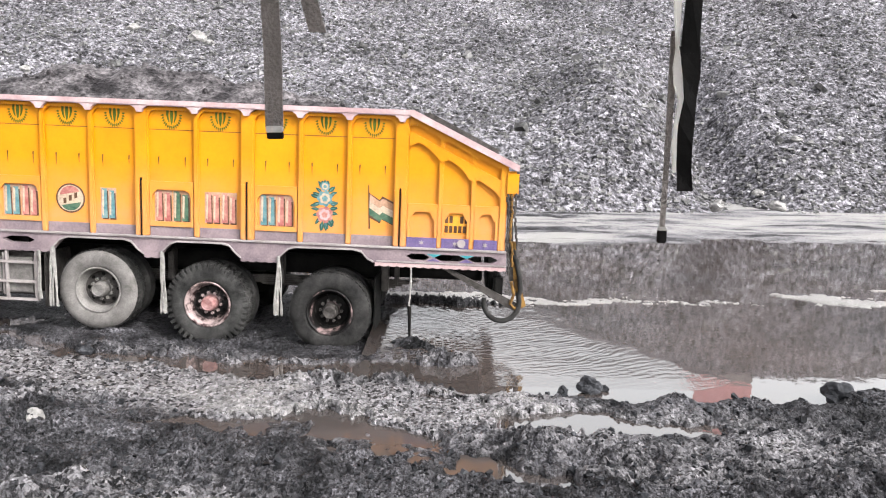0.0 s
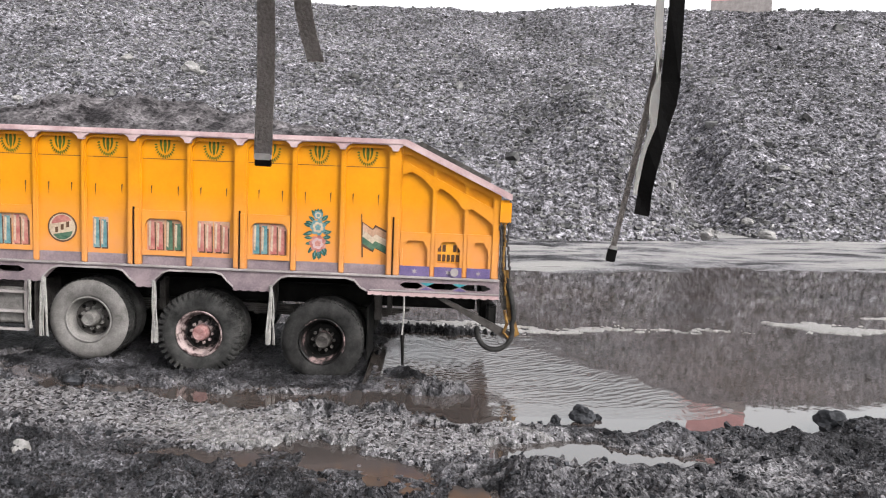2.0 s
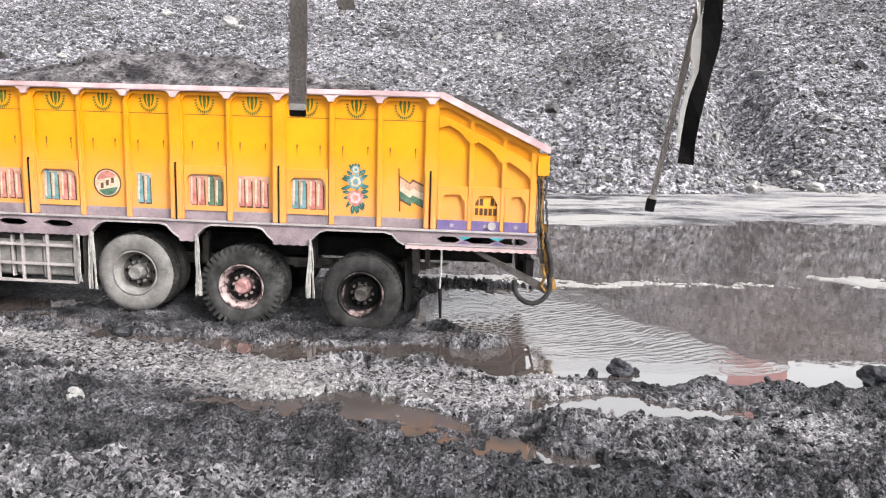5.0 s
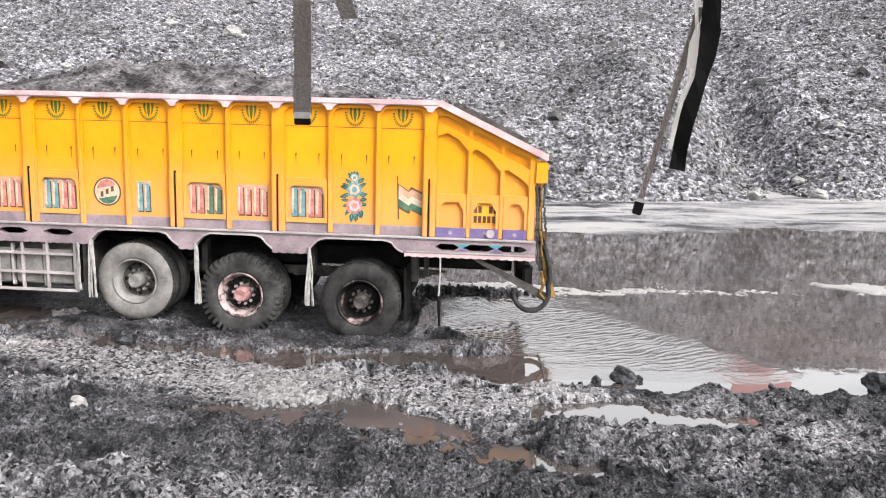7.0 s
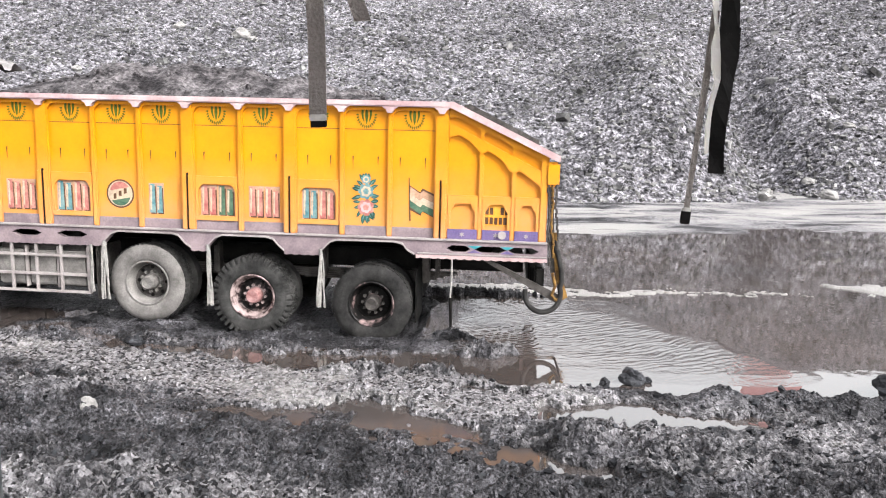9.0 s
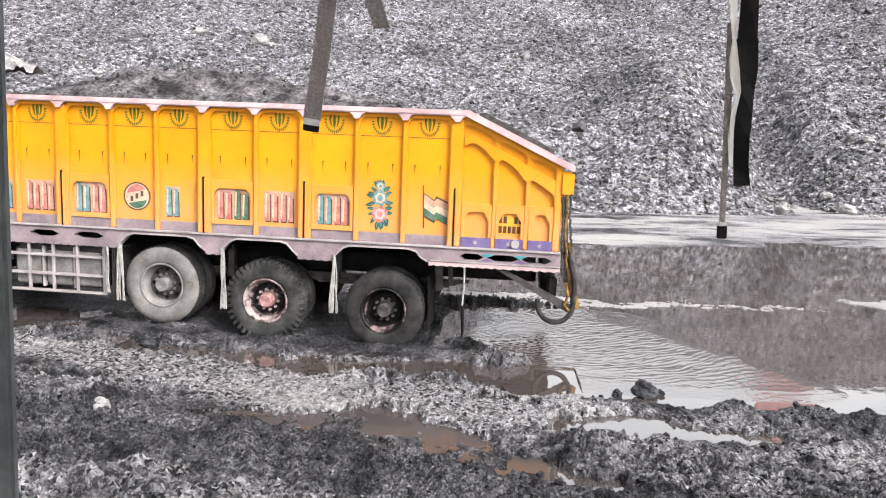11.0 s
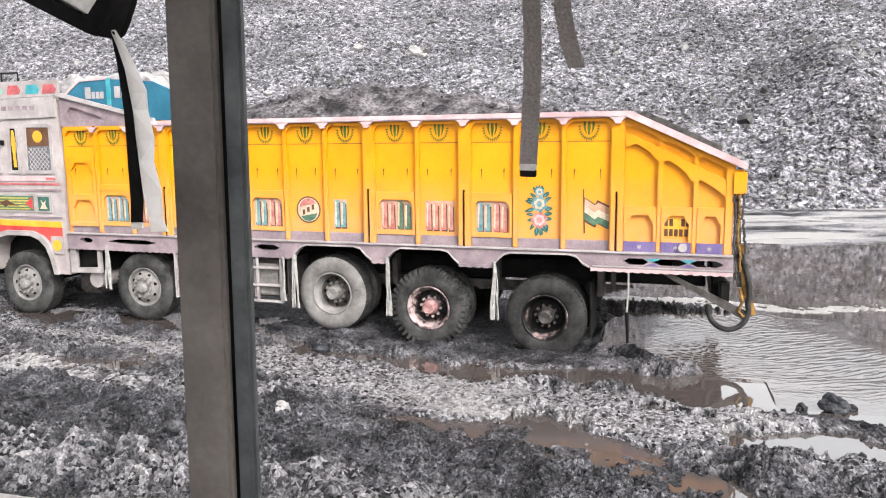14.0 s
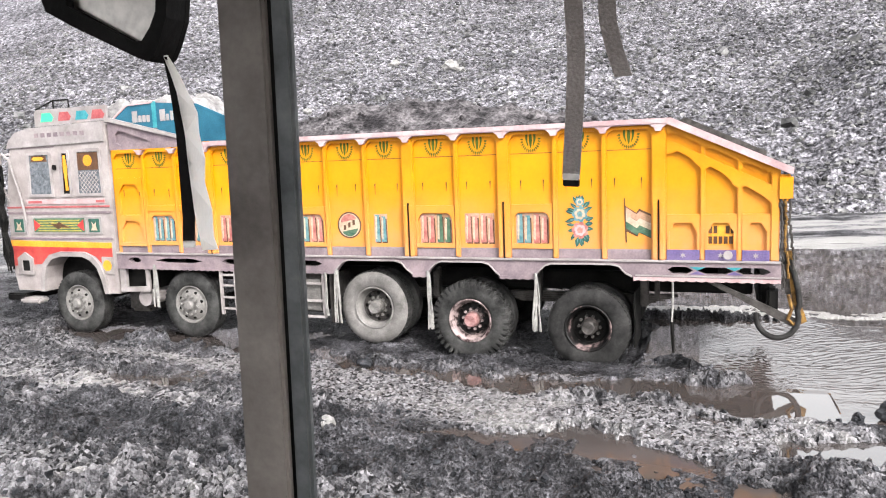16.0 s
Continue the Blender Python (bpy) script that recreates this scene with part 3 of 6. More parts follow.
    z = z * (1 - pocket) + pocket * (-0.10 + 0.045 * mid * patchy + 0.028 * small)
    return z, np.clip(silt_shade, 0, 1.6)


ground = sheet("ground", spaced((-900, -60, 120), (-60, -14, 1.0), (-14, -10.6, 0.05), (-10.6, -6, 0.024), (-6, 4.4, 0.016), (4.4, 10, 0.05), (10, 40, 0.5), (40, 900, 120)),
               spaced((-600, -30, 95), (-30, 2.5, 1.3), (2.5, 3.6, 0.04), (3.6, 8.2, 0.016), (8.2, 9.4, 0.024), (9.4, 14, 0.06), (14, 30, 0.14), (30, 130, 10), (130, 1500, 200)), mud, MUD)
tagged(ground, "wet black coal mud with ruts and grey silt", "ground", kind="structure")


# ---- water ----
def flat_water(x, y):
    return x * 0.0, None


for x0, x1, y0, y1 in ((-0.70, 60, 6.82, 26), (-13, -0.70, 10.6, 26), (-13, -4.0, 8.36, 10.6), (-13, -0.70, 6.82, 8.36)):
    water = sheet("water", np.linspace(x0, x1, 8), np.linspace(y0, y1, 8), flat_water, WATER)
    tagged(water, "muddy brown standing water that mirrors slope and sky", "water", kind="structure")

pool_edge = sheet("water", np.linspace(0.5, 12, 6), np.linspace(4.0, 6.82, 4), flat_water, WATER)
tagged(pool_edge, "muddy brown standing water between the mud banks", "water", kind="structure")
puddles = sheet("puddle_water", np.linspace(-12, 0.5, 6), np.linspace(4.0, 6.82, 4), flat_water, PUDDLE)
tagged(puddles, "shallow red-brown puddle water in the mud", "water", kind="structure")


def rippled(x, y):
    """Rings running out from the rear wheels and the tail, dying away at the rim."""
    wx, wy = x + 0.34 * fbm(x, y, 0.8, 4, 41), y + 0.34 * fbm(x, y, 0.8, 4, 42)
    z = 0.0
    for cx, cy, lam, a in ((-0.4, 10.0, 0.085, 1.0), (0.9, 10.9, 0.11, 0.8), (0.2, 11.4, 0.07, 0.5)):
        z = z + a * np.sin(2 * math.pi * np.hypot(wx - cx, wy - cy) / lam) * np.clip(0.5 + 1.8 * fbm(x, y, 0.8, 2, int(lam * 1000)), 0, 1.2)
    z = z + 0.3 * np.sin(2 * math.pi * (wx * 0.35 - wy * 0.94) / 0.08) * np.clip(0.5 + 2 * fbm(x, y, 1.1, 2, 47), 0, 1) + 2.2 * fbm(x * 0.4, y, 4.0, 3, 49)
    rim = np.interp(y, [7.0, 7.3, 8.2, 9.1, 10.2, 11.2, 12.5], [3.9, 3.7, 3.3, 2.9, 2.4, 1.9, 1.0]) + 0.9 * fbm(x, y, 0.9, 3, 43)
    e = np.clip((rim - x) / 0.9, 0, 1) * np.clip((x + 0.52) / 0.5, 0, 1) * np.clip((12.3 - y) / 0.8, 0, 1)
    e = e * np.where(x < 0.8, np.clip((y - 8.05) / 0.5, 0.02, 1), np.clip((y - 7.1) / 1.8, 0.10, 1))
    e = e * e * (3 - 2 * e)
    return -0.004 + 0.016 * np.clip(e * 4, 0, 1) + 0.0027 * e * z, None


ripples = sheet("water_ripples", np.arange(-0.55, 4.6, 0.015), np.arange(6.6, 12.6, 0.017), rippled, RIPPLED)
tagged(ripples, "spreading ripples on muddy water behind the lorry", "water", kind="structure")


# ---- the spoil heap behind ----
def toe(x):
    return np.interp(x, [-60, -20, 2, 17, 60], [23.5, 24.2, 25.6, 28.8, 36.0])


def heap(x, y):
    s = y - toe(x) - 1.2 * fbm(x, y, 0.12, 3, 51)
    crest = np.interp(x, [8, 17, 20, 24], [17.45, 16.8, 15.9, 15.2]) + 11.0 * np.clip((-12 - x) / 45, 0, 1) + 0.3 * fbm(x, y, 0.3, 3, 57)
    z = np.interp(x, [-12, 6, 18, 28], [0.40, 0.40, 0.50, 0.60]) * s + 0.14 * np.clip((-12 - x) / 30, 0, 1) * s
    # gully and spur on the slope
    g = (x - 9.5) - (y - 27) * 0.10
    z = z - 2.6 * np.exp(-((g - 2.2) / 2.0) ** 2) * np.clip(s / 6, 0, 1) * np.clip((22 - s) / 10, 0, 1)
    z = z + 2.0 * np.exp(-((g + 2.4) / 2.6) ** 2) * np.clip(s / 5, 0, 1) * np.clip((20 - s) / 10, 0, 1)
    z = z + 0.5 * fbm(x, y, 0.22, 3, 53)
    z = z + np.clip(s / 2, 0.1, 1) * (0.34 * np.abs(fbm(x, y, 1.1, 4, 55, 0.62)) + 0.10 * fbm(x, y, 4.0, 3, 59, 0.7))
    z = np.minimum(z, crest + 0.06 * (z - crest))
    return np.where(s < -0.3, -0.4, z) - 0.1, None


embankment = sheet("embankment", spaced((-95, -46, 1.2), (-46, -16, 0.24), (-16, 26, 0.15), (26, 44, 0.3), (44, 90, 1.5)), spaced((22.5, 40, 0.15), (40, 72, 0.28), (72, 120, 3.0)), heap, RUBBLE)
tagged(embankment, "steep grey spoil heap of loose shale rubble", "embankment", kind="structure")


def stones(name, count, place, size, material, label, seed, flat=0.6):
    """Loose angular stones joined in one mesh."""
    rng = np.random.default_rng(seed)
    base = np.array([(-1, -1, -1), (1, -1, -1), (1, 1, -1), (-1, 1, -1), (-1, -1, 1), (1, -1, 1), (1, 1, 1), (-1, 1, 1)], float)
    quads = np.array([(0, 3, 2, 1), (4, 5, 6, 7), (0, 1, 5, 4), (1, 2, 6, 5), (2, 3, 7, 6), (3, 0, 4, 7)])
    x, y, z = place(rng, count)
    s = size(rng, len(x), x, y)
    v = base[None] * (0.55 + 0.45 * rng.random((len(x), 8, 3)))
    v = v * (s[:, None, None] * np.stack([0.6 + 0.8 * rng.random(len(x)), 0.6 + 0.8 * rng.random(len(x)), flat * (0.5 + rng.random(len(x)))], -1)[:, None, :])
    a, b = rng.random(len(x)) * 6.283, (rng.random(len(x)) - 0.5) * 1.6
    ca, sa, cb, sb = (q[:, None] for q in (np.cos(a), np.sin(a), np.cos(b), np.sin(b)))
    vx, vz = v[..., 0] * cb - v[..., 2] * sb, v[..., 0] * sb + v[..., 2] * cb
    v = np.stack([vx * ca - v[..., 1] * sa + x[:, None], vx * sa + v[..., 1] * ca + y[:, None], vz + (z + 0.15 * s)[:, None]], -1)
    f = (quads[None] + 8 * np.arange(len(x))[:, None, None]).reshape(-1, 4)
    me = bpy.data.meshes.new(name)
    me.from_pydata(v.reshape(-1, 3).tolist(), [], f.tolist())
    me.materials.append(material)
    return tagged(new(name, me), label, "stones", kind="stuff")


def on_heap(rng, n):
    x, s = rng.uniform(-55, 40, n), 44 * rng.random(n) ** 1.3
    y = toe(x) + s
    return x, y, heap(x, y)[0]


def on_mud(rng, n):
    x, y = rng.uniform(-10, 7, n), rng.uniform(3.8, 9.0, n)
    z, silt_shade = mud(x, y)
    keep = (z > 0.03) & (silt_shade < 0.55 + 0.3 * rng.random(n))
    return x[keep], y[keep], z[keep]


stones("shale_stones", 42000, on_heap, lambda r, n, x, y: 0.045 + 0.09 * r.random(n) ** 2.5 + 0.22 * (r.random(n) > 0.993) * r.random(n), STONE, "loose grey shale stones on the spoil slope", 3)
stones("mud_clods", 14000, on_mud, lambda r, n, x, y: 0.006 + 0.024 * r.random(n) ** 4, CLOD, "black clods of churned coal mud", 4, 0.8)


# ---- the lorry, stuck in the mud: x runs to its tail, y away from its near side, z up from the rear hubs ----
LORRY_AT = (-1.452, 9.12, 0.357)
lorry = tagged(new("lorry"), "yellow painted five-axle tipper lorry loaded with coal, stuck in mud", "lorry")
lorry.matrix_world = pose(*LORRY_AT, 0, 0.9, -2.0)
POSTS = [0.89, -1.01, -2.33, -4.26, -5.57]
RIBS = [0.25, -0.35, -1.65, -2.97, -3.58, -4.90, -6.18, -6.79]
EDGES = sorted(POSTS + RIBS + [-7.38])
rnd = random.Random(5)
DEEP_GREEN = mat("deep_green_paint", (0.012, 0.045, 0.035), (0.03, 0.085, 0.065), 6.0, 0.5)
MOTIF = mat("motif_green_paint", (0.035, 0.055, 0.006), (0.075, 0.095, 0.010), 8.0, 0.5)
DOOR_YELLOW = mat("door_yellow_paint", (0.12, 0.16, 0.05), (0.36, 0.27, 0.05), 14.0, 0.5)
SIGN = mat("dusty_sign_ground", (0.24, 0.13, 0.075), (0.33, 0.215, 0.16), 6.0, 0.6)


def cargo_body():
    wall = [(-7.42, 0.86), (2.2, 0.86), (2.2, 1.92), (1.02, 2.5), (-7.42, 2.5)]
    part("side_panel", plate(wall, 0.05, 0.08), YELLOW, lorry, "yellow steel side with dusty orange lower half")
    part("side_panel", plate(wall, 2.36, 2.40), YELLOW, lorry)
    part("cargo_floor", slab(-7.42, 2.2, 0.08, 2.36, 0.86, 0.92), STEEL, lorry)
    part("headboard", slab(-7.44, -7.38, 0.06, 2.4, 0.86, 2.9), YELLOW_RIB, lorry)
    part("tailgate", slab(2.14, 2.19, 0.08, 2.36, 0.9, 1.85), YELLOW_RIB, lorry)
    for x in RIBS:
        part("rib", slab(x - 0.032, x + 0.032, 0.000, 0.05, 0.88, 2.46, 0.012), YELLOW_RIB, lorry)
    for x in POSTS:
        part("post", slab(x - 0.085, x + 0.085, -0.006, 0.05, 0.88, 2.46, 0.014), YELLOW_RIB, lorry)
        b = slab(x - 0.075, x - 0.008, -0.034, -0.006, 0.88, 1.58, 0.012)
        box(b, x + 0.008, x + 0.075, -0.034, -0.006, 0.88, 1.58, 0.012)
        part("stake_pocket", b, YELLOW_RIB, lorry)
        part("hinge_gap", slab(x - 0.008, x + 0.008, -0.030, -0.006, 0.88, 1.6), BLACK, lorry, "black gap between drop sides")
    for x0, x1 in zip(EDGES, EDGES[1:]):
        a, b = x0 + (0.085 if x0 in POSTS else 0.032), x1 - (0.085 if x1 in POSTS else 0.032)
        part("bay_lip", plate([(a, 2.49), (b, 2.49), (b, 2.35), (b - 0.035, 2.41), (b - 0.075, 2.43), (a + 0.075, 2.43), (a + 0.035, 2.41), (a, 2.35)], 0.006, 0.05), YELLOW_RIB, lorry)
        part("seam", slab(a, b, 0.046, 0.05, 2.192, 2.20), BROWN, lorry)
        part("skirting", slab(a, b, 0.030, 0.05, 0.868, 1.0, 0.006), LILAC, lorry, "dirty lilac painted strip")
        c, w = (a + b) / 2, bmesh.new()
        for k in range(-7, 8):
            t = math.radians(-90 + k * 13)
            plate([(c + 0.105 * math.cos(t + d) * q, 2.37 + 0.135 * math.sin(t + d) * q) for d, q in ((-0.02, 0.88), (0.10, 1.02), (0.03, 1.30), (-0.08, 1.08))], 0.044, 0.05, bm=w)
        tagged(part("wreath", w, MOTIF, lorry, "painted dark green wreath"), kind="stuff")
        w = plate([(c - 0.014, 2.43), (c - 0.020, 2.36), (c - 0.012, 2.29), (c, 2.255), (c + 0.012, 2.29), (c + 0.020, 2.36), (c + 0.014, 2.43)], 0.0445, 0.05)
        for q in (-1, 1):
            plate([(c + q * dx, z) for dx, z in ((0.064, 2.43), (0.066, 2.38), (0.055, 2.33), (0.034, 2.285), (0.026, 2.29), (0.036, 2.335), (0.040, 2.38), (0.036, 2.43))], 0.0445, 0.05, bm=w)
        part("leaf_motif", w, MOTIF, lorry)
        for dx in (-0.6, 0.55):
            s = c + dx * (b - a) / 2 + rnd.uniform(-0.02, 0.02)
            part("rust_streak", plate([(s, 1.86), (s + 0.018, 1.87), (s + 0.012, 1.80), (s + 0.010, 1.70 + rnd.uniform(0, 0.06)), (s + 0.004, 1.78)], 0.0465, 0.05), BROWN, lorry)
    rail = slab(-5.75, 1.02, -0.06, 0.10, 2.475, 2.545, 0.012)
    part("top_rail", rail, PINK, lorry, "faded pink steel rail")
    part("top_rail", plate([(0.99, 2.545), (1.03, 2.545), (2.33, 1.935), (2.33, 1.87), (2.30, 1.865), (0.99, 2.475)], -0.06, 0.10), PINK, lorry, "faded pink steel rail")
    part("top_rail", slab(-7.4, 1.0, 2.32, 2.44, 2.475, 2.545, 0.012), PINK, lorry)
    part("top_rail", plate([(1.0, 2.60), (1.08, 2.62), (2.15, 2.10), (2.15, 2.03), (1.0, 2.52)], 2.30, 2.44), STEEL, lorry)
    # scalloped hems under the rail
    for x in POSTS + RIBS:
        part("rail_bracket", plate([(x - 0.10, 2.475), (x + 0.10, 2.475), (x + 0.05, 2.44), (x + 0.03, 2.40), (x - 0.03, 2.40), (x - 0.05, 2.44)], -0.05, 0.008), PINK, lorry)
    # front gusset beside the cab
    part("gusset", plate([(-7.42, 2.95), (-7.34, 2.95), (-5.7, 2.56), (-5.7, 2.49), (-7.42, 2.49)], 0.02, 0.06, holes=[[(-7.28, 2.6), (-7.20, 2.56), (-6.6, 2.60), (-7.1, 2.76), (-7.22, 2.78), (-7.28, 2.72)]]), LILAC, lorry, "lilac gusset plate with a white edge")
    part("gusset_edge", plate([(-7.44, 2.99), (-7.34, 2.99), (-5.68, 2.585), (-5.68, 2.53), (-7.36, 2.93), (-7.44, 2.93)], -0.02, 0.02), WHITE, lorry)
    part("gusset_back", slab(-7.3, -6.5, 0.065, 0.085, 2.5, 2.8), LILAC, lorry)

    # arched frames in the foremost bays
    a, b = -7.36, -6.83
    part("arch_frame", plate([(a, 2.05), (b, 2.05), (b, 0.98), (a, 0.98)], 0.010, 0.05, holes=[[(a + 0.06, z0), (b - 0.05, z0), (b - 0.05, z1 - 0.13), (b - 0.09, z1 - 0.08), (b - 0.14, z1), (a + 0.15, z1), (a + 0.10, z1 - 0.08), (a + 0.06, z1 - 0.13)] for z0, z1 in ((1.04, 1.38), (1.47, 1.95))]), YELLOW_RIB, lorry)
    for a, b in ((-6.76, -6.21), (-6.15, -5.66)):
        part("cross_band", slab(a, b, 0.004, 0.05, 1.52, 1.62, 0.01), YELLOW, lorry)

    # sloping tail of the side
    for x, top in ((1.38, 2.28), (1.78, 2.08)):
        part("rib", slab(x - 0.03, x + 0.03, 0.004, 0.05, 0.88, top, 0.012), YELLOW_RIB, lorry)
    part("tail_post", slab(2.10, 2.2, -0.006, 0.05, 0.88, 1.90, 0.015), YELLOW_RIB, lorry)
    part("tail_band", plate([(0.98, 2.24), (1.04, 2.27), (2.16, 1.72), (2.2, 1.70), (2.2, 1.48), (2.13, 1.52), (2.05, 1.60), (1.97, 1.66), (1.84, 1.74), (1.78, 1.71), (1.72, 1.74), (1.66, 1.83), (1.58, 1.90), (1.46, 1.97), (1.38, 1.93), (1.32, 1.99), (1.24, 2.08), (1.10, 2.16), (0.98, 2.12)], 0.000, 0.05), YELLOW_RIB, lorry, "scalloped yellow steel band")
    part("tail_band", plate([(0.98, 2.5), (2.2, 1.93), (2.2, 1.84), (2.14, 1.86), (1.88, 1.99), (1.80, 1.99), (1.72, 2.05), (1.48, 2.18), (1.40, 2.18), (1.33, 2.24), (1.08, 2.37), (0.98, 2.36)], 0.003, 0.05), YELLOW_RIB, lorry)
    for a, b in ((0.98, 1.35), (1.41, 1.75), (1.81, 2.10)):
        part("arch_frame", plate([(a, 1.42), (b, 1.42), (b, 0.9), (a, 0.9)], 0.008, 0.05, holes=[[(a + 0.03, 1.0), (b - 0.03, 1.0), (b - 0.03, 1.22), (b - 0.06, 1.26), (b - 0.09, 1.32), (a + 0.09, 1.32), (a + 0.06, 1.26), (a + 0.03, 1.22)]]), YELLOW_RIB, lorry)
        part("skirting", slab(a, b, 0.001, 0.008, 0.87, 1.005, 0.002), PURPLE, lorry, "purple painted strip")
        s = (a + b) / 2
        part("star", plate([(s + (0.035 if i % 2 else 0.015) * math.cos(i * math.pi / 6), 0.94 + (0.035 if i % 2 else 0.015) * math.sin(i * math.pi / 6)) for i in range(12)], -0.004, 0.001), WHITE, lorry)
    part("tail_cap", slab(2.16, 2.33, -0.03, 0.10, 1.56, 1.86, 0.03), YELLOW, lorry, "bright yellow end cap")
    part("tail_eye", disc_xz(1.66, 0.95, 0.05, -0.04, -0.02), WHITE, lorry)


def lettering():
    """Painted signs: plain bars for the owner's writing, emblem, flower and flag."""
    signs = {(-1.01, -0.35): (FADED_TEAL, FADED_ROSE), (-1.65, -1.01): (FADED_ROSE, FADED_ROSE), (-2.33, -1.65): (FADED_ROSE, FADED_GREEN), (-2.97, -2.33): (FADED_TEAL,), (-4.26, -3.58): (FADED_TEAL, FADED_ROSE), (-4.90, -4.26): (FADED_ROSE, FADED_ROSE),
             (-5.57, -4.90): (FADED_ROSE, FADED_TEAL), (-6.79, -6.18): (FADED_TEAL, FADED_TEAL), (-6.18, -5.57): (FADED_ROSE, FADED_TEAL)}
    framed = [(-1.01, -0.35), (-2.33, -1.65), (-4.26, -3.58), (-6.79, -6.18)]
    for (x0, x1), tones in signs.items():
        a, b = x0 + (0.09 if x0 in POSTS else 0.04), x1 - (0.09 if x1 in POSTS else 0.04)
        if (x0, x1) in framed:
            part("sign_frame", plate([(a, 1.56), (b, 1.56), (b, 1.0), (a, 1.0)], 0.014, 0.05, holes=[[(a + 0.03, 1.06), (b - 0.03, 1.06), (b - 0.03, 1.37), (b - 0.06, 1.43), (b - 0.10, 1.46), (a + 0.10, 1.46), (a + 0.06, 1.43), (a + 0.03, 1.37)]]), YELLOW_RIB, lorry)
        w = (b - a - 0.10) / 2
        for i, tone in enumerate(tones):
            c = a + 0.05 + w * (i + 0.5)
            z0, z1 = 1.07, 1.44
            part("sign_ground", plate([(c - w / 2 + 0.004, z0 - 0.01), (c + w / 2 - 0.002, z0 - 0.01), (c + w / 2 - 0.002, z1 + 0.01), (c - w / 2 + 0.004, z1 + 0.01)], 0.0470, 0.05), SIGN, lorry, "dusty pinkish painted ground")
            for u0, u1, top in ((-0.42, -0.06, 1.0), (0.04, 0.40, 0.94 - 0.05 * (i % 2))):
                zt = z0 + (z1 - z0) * top
                part("sign_shadow", plate([(c + (u0 + 0.06) * w, z0 - 0.018), (c + (u1 + 0.07) * w, z0 - 0.018), (c + (u1 + 0.05) * w, zt - 0.03), (c + (u0 + 0.06) * w, zt - 0.03)], 0.0460, 0.05), BROWN, lorry)
                part("sign_bar", plate([(c + u0 * w, z0), (c + u1 * w, z0), (c + (u1 - 0.03) * w, zt), (c + (u0 + 0.03) * w, zt)], 0.0445, 0.05), tone, lorry)
                part("sign_highlight", plate([(c + (u0 + 0.02) * w, z0 + 0.05), (c + (u0 + 0.12) * w, z0 + 0.03), (c + (u0 + 0.16) * w, zt - 0.02), (c + (u0 + 0.05) * w, zt - 0.01)], 0.0430, 0.05), FADED_WHITE, lorry)
    # round emblem
    ex, ez = -3.26, 1.30
    part("emblem_ring", disc_xz(ex, ez, 0.185, 0.046, 0.05, 36), BROWN, lorry)
    part("emblem_disc", disc_xz(ex, ez, 0.165, 0.0445, 0.05, 36), FADED_WHITE, lorry)
    part("emblem_field", disc_xz(ex, ez + 0.02, 0.135, 0.043, 0.05, 20, 0.5, 3.0), FADED_ROSE, lorry)
    part("emblem_field", disc_xz(ex, ez - 0.02, 0.135, 0.043, 0.05, 20, 3.7, 6.1), FADED_GREEN, lorry)
    b = bmesh.new()
    for k in (-1, 0, 1):
        plate([(ex + 0.07 * k - 0.018, ez + 0.035 * k - 0.035), (ex + 0.07 * k + 0.018, ez + 0.035 * k - 0.03), (ex + 0.07 * k + 0.018, ez + 0.035 * k + 0.04), (ex + 0.07 * k - 0.018, ez + 0.035 * k + 0.035)], 0.0415, 0.05, bm=b)
    part("emblem_mark", b, BROWN, lorry)
    # two flowers and a bud in a spray of leaves
    fx, fz = -0.05, 1.34
    b, veins = bmesh.new(), bmesh.new()
    for k in range(26):
        t = k * 2 * math.pi / 26 + rnd.uniform(-0.08, 0.08)
        c, q = math.cos(t), math.sin(t)
        oz = fz + 0.13 * q
        r, h = 0.175 + rnd.uniform(-0.03, 0.03), 0.026 + rnd.uniform(-0.004, 0.006)
        bend = rnd.choice((-0.03, 0.03))
        spine = [(fx + c * r * f + bend * f * f * -q, oz + q * r * f + bend * f * f * c) for f in (0.35, 0.62, 0.85, 1.0)]
        plate([spine[0], (spine[1][0] - h * q, spine[1][1] + h * c), (spine[2][0] - 0.7 * h * q, spine[2][1] + 0.7 * h * c), spine[3], (spine[2][0] + 0.7 * h * q, spine[2][1] - 0.7 * h * c), (spine[1][0] + h * q, spine[1][1] - h * c)], 0.0468, 0.05, bm=b)
        plate([spine[0], (spine[1][0] - 0.005 * q, spine[1][1] + 0.005 * c), spine[2], (spine[1][0] + 0.005 * q, spine[1][1] - 0.005 * c)], 0.0460, 0.05, bm=veins)
    tagged(part("flower_leaves", b, DEEP_GREEN, lorry, "dark green painted leaves"), kind="stuff")
    tagged(part("leaf_veins", veins, FADED_TEAL, lorry), kind="stuff")
    for dz, size, tone, tone2 in ((0.24, 0.6, FADED_TEAL, FADED_WHITE), (0.09, 1.0, FADED_TEAL, FADED_WHITE), (-0.11, 1.05, FADED_ROSE, PINK)):
        for petals, far, r, y, shade in ((7, 0.066, 0.036, 0.0452, tone), (6, 0.040, 0.030, 0.0440, tone2), (5, 0.018, 0.020, 0.0428, tone)):
            b = bmesh.new()
            for k in range(petals):
                t = k * 2 * math.pi / petals + far * 20
                cx, cz = fx + size * far * math.cos(t), fz + dz + size * far * math.sin(t)
                plate([(cx + size * r * math.cos(i * math.pi / 5), cz + size * r * math.sin(i * math.pi / 5)) for i in range(10)], y - 0.0001 * k, 0.05, bm=b)
